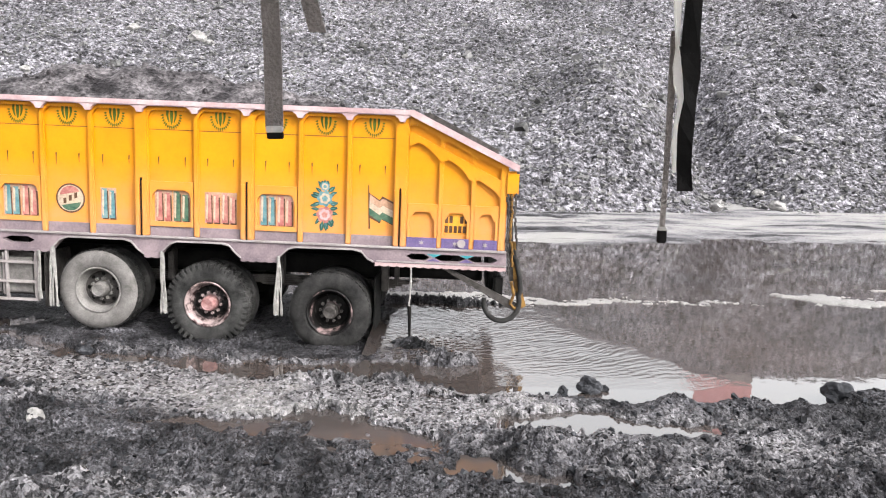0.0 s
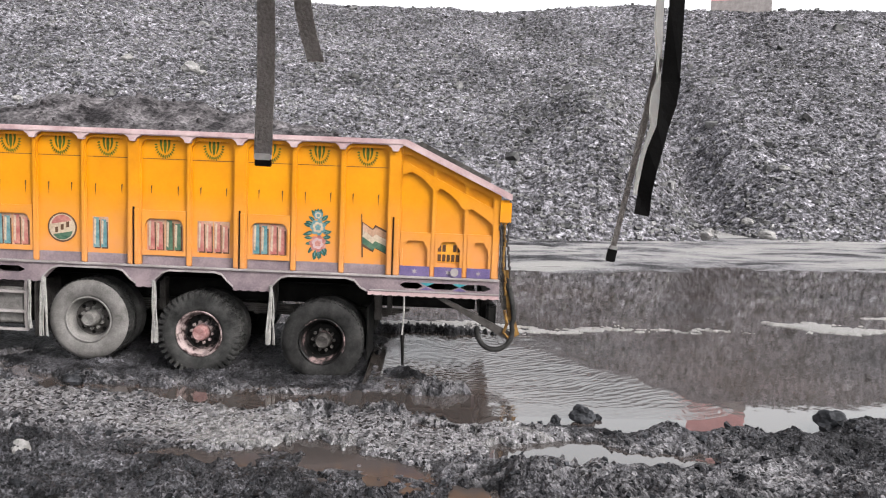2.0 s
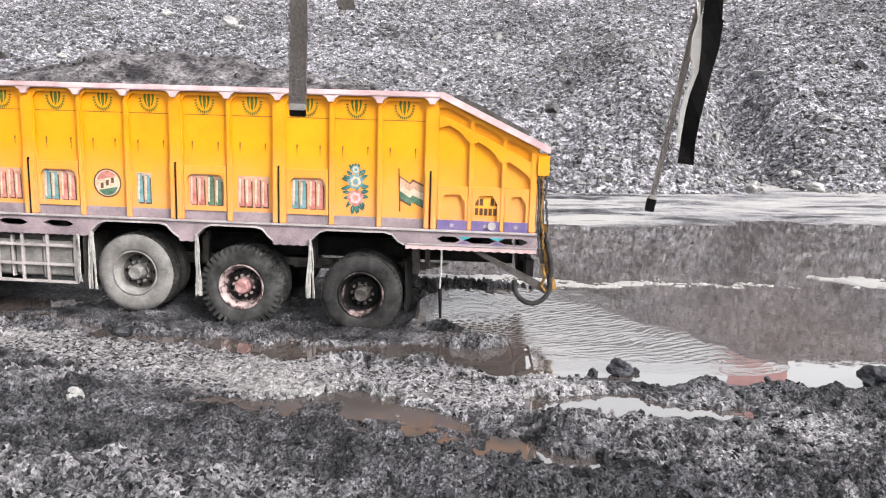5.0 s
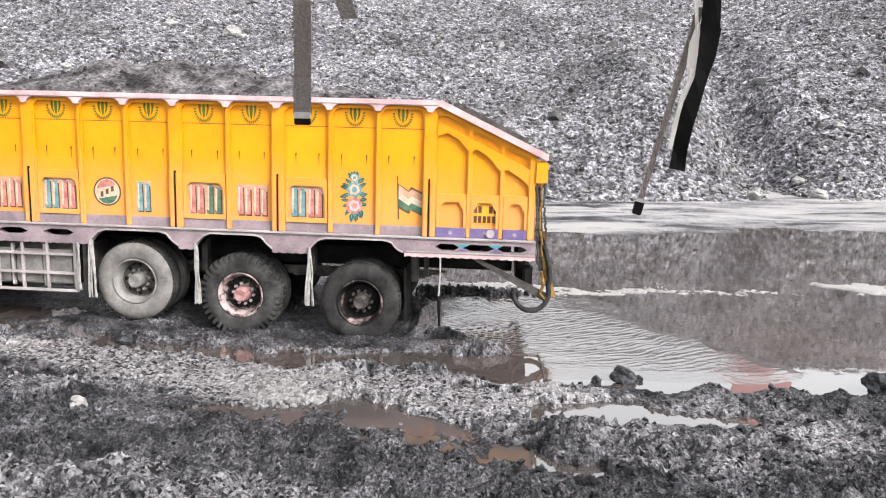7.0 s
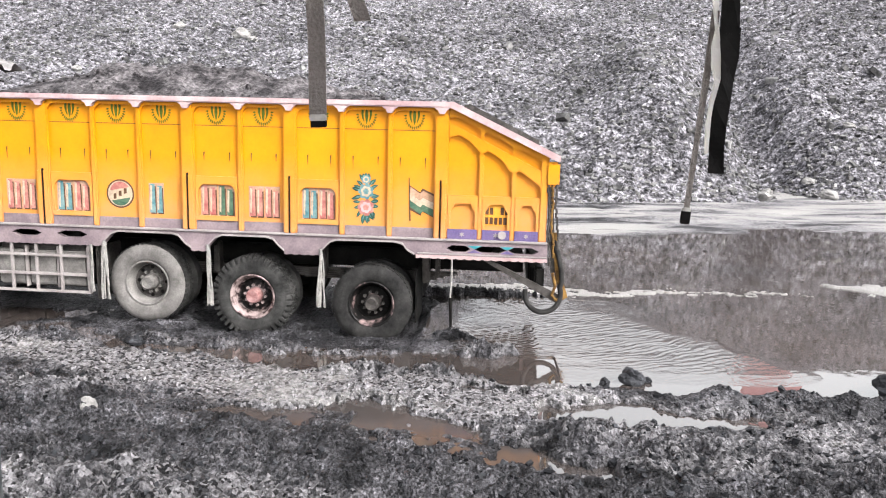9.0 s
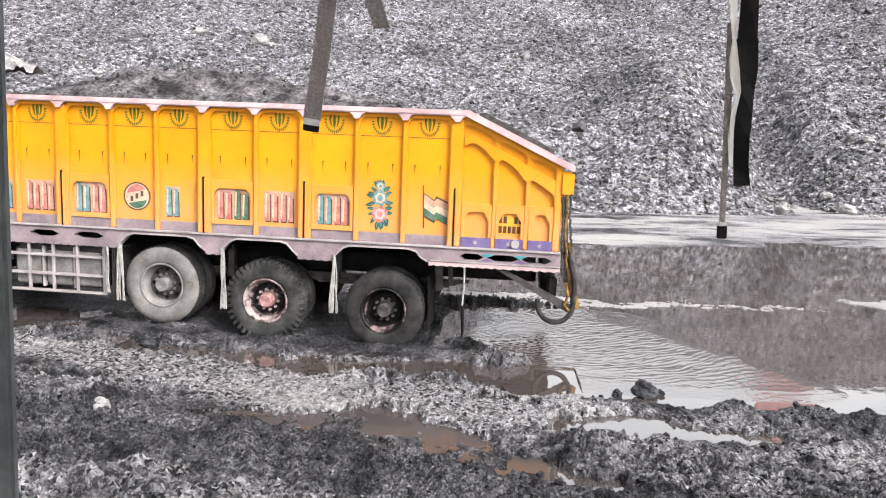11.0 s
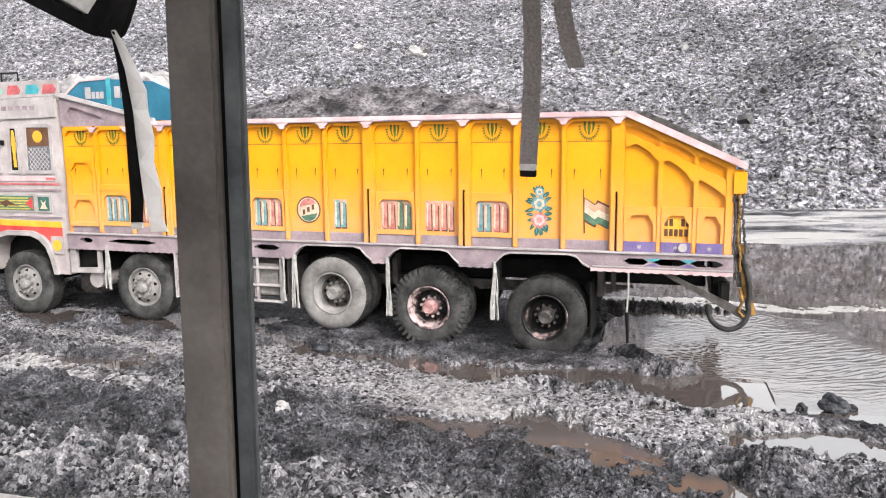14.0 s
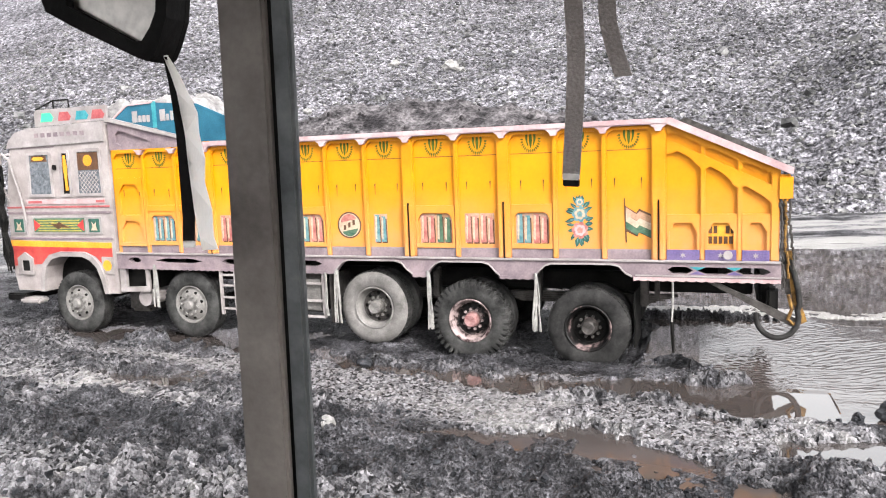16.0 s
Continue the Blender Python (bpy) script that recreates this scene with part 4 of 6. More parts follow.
            tagged(part("flower", b, shade, lorry), kind="stuff")
    # tricolour flag
    part("flag_pole", plate([(0.50, 1.08), (0.518, 1.08), (0.495, 1.62), (0.483, 1.62)], 0.0455, 0.05), BROWN, lorry)
    part("flag_edge", plate([(0.49, 1.53), (0.63, 1.44), (0.66, 1.49), (0.85, 1.40), (0.825, 1.12), (0.66, 1.20), (0.64, 1.15), (0.50, 1.22)], 0.0466, 0.05), BROWN, lorry)
    for k, tone in enumerate((SIGN, FADED_WHITE, FADED_GREEN)):
        d = -0.085 * k
        part("flag_stripe", plate([(0.505, 1.51 + d), (0.63, 1.425 + d), (0.67, 1.46 + d), (0.83, 1.385 + d), (0.825, 1.30 + d), (0.665, 1.375 + d), (0.635, 1.34 + d), (0.505, 1.425 + d)], 0.0450, 0.05), tone, lorry)
    # number board reduced to bars
    part("number_board", plate([(1.41, 1.06), (1.75, 1.06), (1.75, 1.27), (1.70, 1.335), (1.46, 1.335), (1.41, 1.27)], 0.0445, 0.05), ORANGE, lorry)
    for z in (1.235, 1.115):
        for k in range(5):
            if z > 1.2 and k == 2:
                continue
            x = 1.445 + k * 0.056 + (0.02 if z > 1.2 and k > 2 else 0)
            part("number_bar", plate([(x, z - 0.042), (x + 0.042, z - 0.042), (x + 0.042, z + 0.045), (x, z + 0.045)], 0.041, 0.046), BROWN, lorry)


def deck_beam():
    low = [(-7.42, 0.66), (-3.47, 0.66), (-3.44, 0.70), (-3.36, 0.78), (-3.27, 0.815), (-2.56, 0.815), (-2.46, 0.79), (-2.38, 0.70), (-2.30, 0.645), (-2.09, 0.645), (-2.05, 0.70), (-1.97, 0.78), (-1.88, 0.815),
           (-1.31, 0.815), (-1.22, 0.79), (-1.15, 0.71), (-1.08, 0.65), (-0.62, 0.65), (-0.57, 0.70), (-0.49, 0.78), (-0.40, 0.81), (0.33, 0.815), (0.43, 0.79), (0.50, 0.71), (0.58, 0.67), (2.22, 0.67)]

    def gem(x, w, z=0.762, h=0.042):
        return [(x - w, z), (x - w * 0.55, z - h), (x + w * 0.55, z - h), (x + w, z), (x + w * 0.55, z + h), (x - w * 0.55, z + h)]
    holes = [gem(1.13, 0.15), gem(1.52, 0.20), gem(1.93, 0.19), gem(-3.90, 0.21), gem(-4.52, 0.21), gem(-5.2, 0.2), gem(-7.06, 0.13), gem(-6.2, 0.45, 0.762, 0.035)]
    part("deck_beam", plate(low + [(2.22, 0.865), (-7.42, 0.865)], -0.03, 0.06, holes), LILAC, lorry, "dirty lilac steel side beam with diamond cut-outs")
    part("beam_trim", slab(-7.42, 2.22, -0.055, 0.004, 0.856, 0.882, 0.006), WHITE, lorry, "white painted edge strip")
    part("beam_trim", slab(0.62, 2.22, -0.045, -0.03, 0.684, 0.702, 0.004), WHITE, lorry)
    # arch hems
    for a, b in ((-3.47, -2.30), (-2.09, -1.08), (-0.62, 0.58)):
        pts = [p for p in low if a - 0.01 <= p[0] <= b + 0.01]
        part("arch_trim", plate(pts + [(x, z + 0.022) for x, z in reversed(pts)], -0.05, -0.03), WHITE, lorry)
    for a, b, top in ((-7.42, -3.47, 0.66), (-2.30, -2.09, 0.645), (-1.08, -0.62, 0.65), (0.60, 2.22, 0.67)):
        n = max(2, round((b - a) / 0.012))
        wave = [(a + (b - a) * i / n, top - 0.032 - 0.012 * abs(math.sin((a + (b - a) * i / n) * math.pi / 0.11))) for i in range(n + 1)]
        part("scalloped_hem", plate(wave + [(b, top + 0.004), (a, top + 0.004)], -0.035, -0.02), LILAC if b < 0 else PINK, lorry, "scalloped painted hem")
    part("deck_beam", slab(-7.42, 2.2, 2.36, 2.44, 0.67, 0.86), LILAC, lorry)
    # painted triangles between the tail cut-outs
    for x in (1.33, 1.73):
        part("painted_wedge", plate([(x - 0.09, 0.805), (x + 0.09, 0.805), (x, 0.765)], -0.034, -0.03), TEAL, lorry)
        part("painted_wedge", plate([(x - 0.09, 0.717), (x + 0.09, 0.717), (x, 0.757)], -0.034, -0.03), PURPLE, lorry)


def chassis():
    for y in (0.72, 1.62):
        part("chassis_rail", slab(-9.4, 1.95, y, y + 0.09, 0.36, 0.62, 0.01), BLACK, lorry)
    for x in (-7.2, -5.0, -3.9, -2.2, -0.8, 0.75, 1.6):
        part("cross_member", slab(x - 0.05, x + 0.05, 0.1, 2.36, 0.62, 0.8), BLACK, lorry)
    for x in (-2.94, -1.53, 0.02):
        b = rod(bmesh.new(), (x, 0.35, 0.02), (x, 2.1, 0.02), 0.075, 12)
        bmesh.ops.create_uvsphere(b, u_segments=14, v_segments=8, radius=0.2, matrix=Matrix.Translation((x, 1.2, 0.02)))
        part("axle", b, BLACK, lorry)
    for x in (-8.35, -6.1):
        part("axle", rod(bmesh.new(), (x, 0.3, 0.03), (x, 2.1, 0.03), 0.06, 10), BLACK, lorry)
    for x in (-2.24, -0.75, 0.45):
        b = bmesh.new()
        for k in range(5):
            w = 0.62 - 0.09 * k
            box(b, x - w, x + w, 0.68, 0.76, 0.30 - 0.028 * k, 0.324 - 0.028 * k)
        part("leaf_spring", b, STEEL, lorry)
    # hangers and brake chambers behind the last wheel
    for x0, x1, y0, y1, z0 in ((0.62, 0.72, 0.5, 0.62, 0.2), (0.80, 0.86, 0.45, 0.55, 0.30), (-0.75, -0.66, 0.45, 0.6, 0.25), (-2.2, -2.12, 0.45, 0.6, 0.25)):
        part("spring_hanger", slab(x0, x1, y0, y1, z0, 0.66, 0.015), STEEL, lorry)
    part("underrun_box", slab(1.0, 1.8, 0.5, 1.9, 0.42, 0.62, 0.02), BLACK, lorry)
    part("underrun_box", slab(2.0, 2.16, 0.3, 2.1, 0.22, 0.62, 0.03), BLACK, lorry)
    part("tail_lamp", slab(2.08, 2.2, 0.06, 0.28, 0.28, 0.56, 0.03), BLACK, lorry)
    part("mud_flap", slab(0.58, 0.60, 0.15, 0.75, -0.25, 0.45), BLACK, lorry)


def tail_gear():
    part("tail_stay", plate([(1.36, 0.66), (1.46, 0.66), (2.40, 0.22), (2.40, 0.15), (2.34, 0.13)], 0.02, 0.05), STEEL, lorry, "diagonal mud-grey steel stay")
    loop = [(2.19 + 0.22 * math.cos(t), 0.0, 0.24 + 0.24 * math.sin(t)) for t in [math.radians(170 + 15 * k) for k in range(15)]]
    loop += [(2.42, 0.0, 0.40), (2.40, 0.0, 0.56), (2.36, 0.02, 0.74), (2.29, 0.03, 0.90)]
    smooth(part("rubber_loop", tube(bmesh.new(), loop, 0.032, 12), TYRE, lorry, "black rubber loop hanging at the tail"))
    part("tail_bar", plate([(2.28, 1.0), (2.33, 1.0), (2.42, 0.45), (2.50, 0.20), (2.44, 0.16), (2.34, 0.42)], 0.03, 0.06), RUST, lorry, "rusted latch bar")
    part("tail_bar", plate([(2.20, 1.60), (2.26, 1.60), (2.30, 1.0), (2.33, 0.5), (2.27, 0.5), (2.22, 1.0)], 0.04, 0.08), STEEL, lorry)
    part("latch_hook", tube(bmesh.new(), [(2.30, 0.02, 0.50), (2.34, 0.0, 0.34), (2.30, 0.0, 0.22), (2.36, 0.0, 0.16), (2.42, 0.0, 0.22)], 0.02, 8), RUST, lorry, "rusty yellow hook")
    for k in range(3):
        b = bmesh.new()
        z, x = 1.60, 2.20 + 0.05 * k
        while z > 0.62 + 0.1 * k:
            rod(b, (x, -0.01, z), (x + rnd.uniform(-0.012, 0.02), 0.0, z - 0.06), 0.014, 6)
            z -= 0.05
            x += rnd.uniform(-0.008, 0.014)
        part("chain", b, RUST if k == 1 else STEEL, lorry, "rusted hanging chain")
    pts = [(1.05, -0.02, 0.66), (1.055, -0.02, 0.40), (1.04, -0.02, 0.12)]
    part("hanging_rod", tube(bmesh.new(), pts, 0.012, 8), ROPE, lorry)
    part("hanging_rod", rod(bmesh.new(), (1.045, -0.02, 0.14), (1.06, -0.02, -0.25), 0.026, 8, 0.016), BLACK, lorry, "black rubber end")


def tassel(x, top, length, n=9):
    b = bmesh.new()
    for k in range(n):
        dx, y = rnd.uniform(-0.035, 0.045), -0.06 + rnd.uniform(-0.02, 0.02)
        pts, px = [], x + dx * 0.3
        for i in range(7):
            f = i / 6
            pts.append((px + dx * f + 0.012 * math.sin(5 * f + k), y, top - length * f * rnd.uniform(0.96, 1.0)))
        tube(b, pts, 0.0085, 5)
    rod(b, (x, -0.06, top + 0.02), (x, -0.06, top - 0.06), 0.018, 8)
    part("tassel", b, ROPE, lorry, "dusty grey rope tassel")


def wheel(x, z, kind, y=0.03):
    tyre_mat = {"dusty": TYRE_DUST, "lug": TYRE_GREY, "dark": TYRE, "front": TYRE_GREY}[kind]
    side = [(0.285, 0.035), (0.30, 0.012), (0.335, 0.0), (0.36, -0.006), (0.39, -0.010), (0.43, -0.009), (0.46, -0.001), (0.485, 0.012), (0.507, 0.034), (0.517, 0.055)]
    tread = [(0.520, 0.065), (0.520, 0.11), (0.508, 0.113), (0.508, 0.123), (0.52, 0.126), (0.52, 0.16), (0.508, 0.163), (0.508, 0.173), (0.52, 0.176), (0.52, 0.21), (0.50, 0.25), (0.44, 0.27), (0.30, 0.25)]
    b = lathe(side + tread, 64)
    w = smooth_sides(part("wheel", b, [tyre_mat, TYRE if kind in ("dark", "front") else TYRE_GREY], lorry, {"dusty": "tyre caked in pale grey dust", "lug": "block-tread tyre on a red worn rim", "dark": "black tyre on a worn black rim", "front": "grey muddy steering tyre"}[kind]), side)
    b, n = bmesh.new(), 40 if kind == "lug" else 48
    for k in range(n):
        t = 2 * math.pi * k / n
        m = Matrix.Rotation(t, 4, "Y") @ Matrix.Translation((0.512, 0, 0))
        deep = 0.012 if kind != "lug" else 0.026
        box(b, -0.03, deep, 0.022 if kind == "lug" else 0.034, 0.105, -0.024, 0.016, m=m)
        box(b, -0.016, deep, 0.178, 0.245, -0.005, 0.033, m=m)
        if kind == "lug":
            box(b, -0.062, 0.012, -0.012, 0.04, -0.024, 0.016, m=m)
            box(b, -0.016, deep, 0.115, 0.165, 0.0, 0.04, m=m)
    tagged(part("tread", b, TYRE_GREY if kind == "lug" else TYRE, w), kind="stuff")
    w.matrix_basis = pose(x, y, z, 0, rnd.uniform(0, 40), 0)
    rim_mat = {"dusty": RIM_DUST, "lug": RIM_RED, "dark": RIM_BLACK, "front": RIM_DUST}[kind]
    if kind == "front":
        prof = [(0.30, 0.02), (0.292, 0.002), (0.275, 0.012), (0.262, 0.05), (0.25, 0.055), (0.225, 0.02), (0.18, -0.012), (0.125, -0.02), (0.12, -0.02), (0.0, -0.02)]
        hub = [(0.085, -0.02), (0.085, -0.055), (0.06, -0.075), (0.0, -0.08)]
        bolt_r, bolt_y, hole_r, hole_y = 0.145, -0.03, 0.205, 0.002
    else:
        prof = [(0.30, 0.02), (0.292, 0.0), (0.275, 0.008), (0.262, 0.05), (0.235, 0.16), (0.20, 0.18), (0.11, 0.16), (0.0, 0.16)]
        hub = [(0.10, 0.16), (0.095, 0.05), (0.085, 0.01), (0.07, 0.0), (0.066, 0.006), (0.0, 0.006)]
        bolt_r, bolt_y, hole_r, hole_y = 0.135, 0.14, 0.19, 0.166
    rim = part("rim", lathe(prof, 48), rim_mat, w)
    for p in rim.data.polygons:
        p.use_smooth = True
    if kind != "front":
        # dish coloured darker than the rim round it
        part("dish", lathe([(0.225, 0.150), (0.20, 0.172), (0.115, 0.153)], 40), {"dusty": STEEL, "lug": RIM_BLACK, "dark": BLACK}[kind], w, "wheel dish in a darker tone than the rim")
    hb = lathe(hub, 28)
    part("hub", hb, {"dusty": RIM_DUST, "lug": HUB_PINK, "dark": STEEL, "front": RIM_DUST}[kind], w, {"lug": "pink painted hub"}.get(kind, ""))
    nut_mesh = hole_mesh = None
    for k in range(10):
        t = 2 * math.pi * k / 10
        if nut_mesh is None:
            nut = part("wheel_nut", rod(bmesh.new(), (0, 0.03, 0), (0, -0.026, 0), 0.020, 6), rim_mat if kind != "dark" else STEEL, w)
            nut_mesh = nut.data
        else:
            nut = new("wheel_nut", nut_mesh)
            nut.parent = w
        nut.location = (bolt_r * math.cos(t), bolt_y, bolt_r * math.sin(t))
    for k in range(8):
        t = 2 * math.pi * (k + 0.5) / 8
        if hole_mesh is None:
            hole = part("vent_hole", rod(bmesh.new(), (0, 0.02, 0), (0, -0.003, 0), 0.024, 12), BLACK, w)
            hole_mesh = hole.data
        else:
            hole = new("vent_hole", hole_mesh)
            hole.parent = w
        hole.location = (hole_r * math.cos(t), hole_y, hole_r * math.sin(t))
    return w


def smooth_sides(ob, side):
    """Tread faces take the second material, the rest smooth shading."""
    for p in ob.data.polygons:
        r = math.hypot(p.center.x, p.center.z)
        p.use_smooth = r < 0.5
        if r > 0.506:
            p.material_index = 1
    return ob


def wheels():
    spots = [(-2.94, 0.14, "dusty"), (-1.53, 0.02, "lug"), (0.03, -0.01, "dark"), (-8.38, 0.02, "front"), (-6.09, 0.07, "front")]
    for x, z, kind in spots:
        wheel(x, z, kind)
        far = part("wheel", lathe([(0.30, 0.02), (0.34, 0), (0.48, 0.01), (0.52, 0.06), (0.52, 0.21), (0.48, 0.26), (0.30, 0.25)], 40), TYRE, lorry)
        far.matrix_basis = pose(x, 2.1, z)
        part("rim", lathe([(0.30, 0.2), (0.1, 0.1), (0.0, 0.1)], 24), STEEL, far)
        if kind != "front":
            for y in (0.36, 1.78):
                inner = part("wheel", lathe([(0.30, 0.02), (0.34, 0), (0.48, 0.01), (0.52, 0.06), (0.52, 0.21), (0.48, 0.26), (0.30, 0.25)], 40), TYRE, lorry)
                inner.matrix_basis = pose(x, y, z)


def load():
    def top(x, y):
        ridge = np.interp(x, [-7.4, -6.6, -5.4, -4.2, -3.0, -1.8, -0.6, 0.4, 1.2, 2.2], [2.4, 2.5, 2.72, 2.97, 3.03, 2.96, 2.76, 2.52, 2.2, 1.6])
        edge = np.clip(1 - np.abs(y - 1.25) / 1.2, 0, 1)
        return 2.25 - 0.75 * np.clip((x - 0.8) / 1.4, 0, 1) + (ridge - 2.25 + 0.75 * np.clip((x - 0.8) / 1.4, 0, 1)) * edge ** 0.8 + 0.10 * fbm(x, y, 2.5, 4, 61, 0.6) + 0.03 * fbm(x, y, 14, 2, 63), None
    ob = sheet("load", np.arange(-7.36, 2.13, 0.05), np.arange(0.09, 2.36, 0.05), top, COAL)
    ob.parent = lorry
    ob["label"] = "heaped load of dark coal and shale"
    rng = np.random.default_rng(8)
    b = bmesh.new()
    for k in range(260):
        x, y = rng.uniform(-7, 1.2), rng.uniform(0.3, 2.2)
        z = float(top(np.array([x]), np.array([y]))[0][0])
        s = 0.025 + 0.07 * rng.random() ** 2
        m = Matrix.Translation((x, y, z)) @ Euler(rng.uniform(0, 3, 3)).to_matrix().to_4x4() @ Matrix.Diagonal((s, s * 0.8, s * 0.6, 1))
        bmesh.ops.create_icosphere(b, subdivisions=1, radius=1, matrix=m)
    tagged(part("loose_coal", b, COAL, lorry, "lumps of coal on the load"), kind="stuff")


def cab():
    skin = [(-9.70, 0.20), (-9.77, 0.55), (-9.76, 1.70), (-9.66, 2.25), (-9.58, 2.58), (-9.48, 2.74), (-9.30, 2.84), (-9.05, 2.885), (-7.52, 2.93), (-7.47, 2.9), (-7.47, 0.20),
            (-7.74, 0.20), (-7.79, 0.42), (-7.87, 0.62), (-8.0, 0.74), (-8.16, 0.80), (-8.62, 0.80), (-8.83, 0.75), (-8.97, 0.62), (-9.03, 0.42), (-9.05, 0.20)]
    part("cab_body", plate(skin, 0.02, 2.38), CREAM, lorry, "dusty cream painted cab")
    arch = [p for p in skin if -9.06 < p[0] < -7.7 and p[1] < 0.81]
    # black block added behind the wheel to darken the arch's inside
    part("arch_dark_block", plate(arch, 0.33, 2.05), BLACK, lorry, "black block darkening the wheel arch inside")
    c = (-8.4, 0.2)
    outer = [(c[0] + (x - c[0]) * 1.13, c[1] + (z - c[1]) * 1.13) for x, z in arch]
    part("wheel_arch", plate(outer + list(reversed(arch)), -0.03, 0.02), WHITE, lorry, "white flared wheel arch")
    part("roof_cap", plate([(-9.62, 2.60), (-9.56, 2.72), (-9.40, 2.85), (-9.1, 2.91), (-7.5, 2.955), (-7.5, 2.64)], -0.01, 2.40), WHITE, lorry)
    for k in range(8):
        x = -8.95 + 0.14 * k
        part("roof_bar", plate([(x, 2.75 + 0.01 * k / 8), (x + 0.09, 2.75), (x + 0.09, 2.82), (x, 2.82)], -0.014, -0.008), LILAC, lorry, "faded lilac painted bar")
    # doors and windows
    part("door_line", plate([(-9.32, 2.60), (-8.58, 2.60), (-8.58, 2.585), (-9.305, 2.585)], 0.012, 0.02), LILAC, lorry)
    for name, x0, x1, z0, z1 in (("window_frame", -9.22, -8.66, 1.78, 2.52), ("window_frame", -8.50, -8.26, 1.78, 2.53), ("window_frame", -8.17, -7.60, 1.78, 2.54)):
        part(name, plate([(x0, z0), (x1, z0), (x1 + 0.0, z1 - 0.04), (x1 - 0.04, z1), (x0 + 0.06, z1), (x0 + 0.02, z1 - 0.04)], -0.005, 0.02, holes=[[(x0 + 0.05, z0 + 0.05), (x1 - 0.045, z0 + 0.05), (x1 - 0.05, z1 - 0.05), (x0 + 0.075, z1 - 0.05)]]), WHITE, lorry)
        part("window_pane", slab(x0 + 0.03, x1 - 0.03, 0.013, 0.0195, z0 + 0.03, z1 - 0.03), GLASS if x0 < -9 or x0 > -8.2 else BLACK, lorry, "dark window glass, outer panes toned grey for reflection")
    part("window_sticker", plate([(-9.12, 2.36), (-8.76, 2.36), (-8.78, 2.46), (-9.09, 2.46)], 0.009, 0.013), BROWN, lorry)
    part("window_sticker", plate([(-9.04, 2.38), (-8.86, 2.38), (-8.82, 2.41), (-8.86, 2.44), (-9.04, 2.44), (-9.08, 2.41)], 0.005, 0.01), ORANGE, lorry)
    part("window_motif", plate([(-8.40, 1.88), (-8.34, 1.88), (-8.35, 2.05), (-8.33, 2.25), (-8.36, 2.45), (-8.40, 2.45), (-8.42, 2.25), (-8.40, 2.05)], 0.008, 0.013), ORANGE, lorry)
    part("window_motif", slab(-8.1, -7.67, 0.009, 0.013, 2.20, 2.48), BROWN, lorry)
    part("window_motif", disc_xz(-7.885, 2.35, 0.09, 0.005, 0.01, 20), ORANGE, lorry)
    b = bmesh.new()
    for k in range(-6, 8):
        for s in (1, -1):
            for i in range(8):
                z0 = 1.84 + i * 0.042
                x = -7.885 + k * 0.075 + s * (z0 - 2.0)
                if -8.10 < x < -7.68 and -8.10 < x + s * 0.042 < -7.68:
                    rod(b, (x, 0.008, z0), (x + s * 0.042, 0.008, z0 + 0.042), 0.006, 4)
    part("window_grille", b, WHITE, lorry, "white diamond wire grille")
    # painted bands
    part("cab_band", slab(-9.765, -7.52, 0.010, 0.019, 1.60, 1.63), ROSE, lorry)
    part("cab_band", slab(-9.3, -7.6, 0.004, 0.019, 1.66, 1.74, 0.004), PINK, lorry)
    part("cab_band", slab(-9.25, -8.95, 0.0, 0.004, 1.68, 1.72), ROSE, lorry)
    part("cab_band", slab(-7.78, -7.6, 0.0, 0.004, 1.68, 1.72), ROSE, lorry)
    part("cab_band", slab(-9.765, -7.50, 0.006, 0.019, 1.50, 1.54), LILAC, lorry)
    part("cab_band", slab(-9.765, -7.52, 0.006, 0.019, 1.08, 1.11), LILAC, lorry)
    part("cab_band", plate([(-9.765, 0.96), (-7.55, 0.94), (-7.55, 1.03), (-9.765, 1.06)], 0.010, 0.019), ORANGE, lorry, "orange stripe")
    part("cab_band", plate([(-9.768, 0.62), (-9.06, 0.66), (-8.9, 0.82), (-8.65, 0.87), (-8.1, 0.87), (-7.9, 0.80), (-7.8, 0.70), (-7.56, 0.72), (-7.55, 0.94), (-9.765, 0.96)], 0.012, 0.019), dusted(mat("cab_red_paint", (0.24, 0.014, 0.016), (0.36, 0.035, 0.028), 3.0, 0.45), (0.30, 0.19, 0.16), 0.5, 1.1, 0.30), lorry, "dusty red stripe")
    part("door_panel", slab(-9.22, -8.02, 0.002, 0.019, 1.17, 1.46, 0.004), WHITE, lorry)
    part("door_panel", slab(-9.18, -8.06, -0.002, 0.004, 1.20, 1.43), FADED_GREEN, lorry, "painted green, yellow and red scene")
    b = bmesh.new()
    for k in range(5):
        z = 1.215 + 0.042 * k
        plate([(-9.12 + 0.05 * (k % 2), z), (-8.12 - 0.06 * (k % 3), z), (-8.16, z + 0.02), (-9.08, z + 0.02)], -0.006, -0.001, bm=b)
    part("door_painting", b, DOOR_YELLOW, lorry)
    part("door_painting", plate([(-9.16, 1.22), (-9.02, 1.31), (-9.16, 1.41)], -0.008, -0.002), RED, lorry)
    part("door_painting", plate([(-8.08, 1.22), (-8.22, 1.31), (-8.08, 1.41)], -0.008, -0.002), RED, lorry)
    part("door_painting", plate([(-8.85, 1.36), (-8.70, 1.33), (-8.6, 1.37), (-8.52, 1.33), (-8.36, 1.27), (-8.55, 1.28), (-8.64, 1.25), (-8.70, 1.29)], -0.010, -0.004), BROWN, lorry)
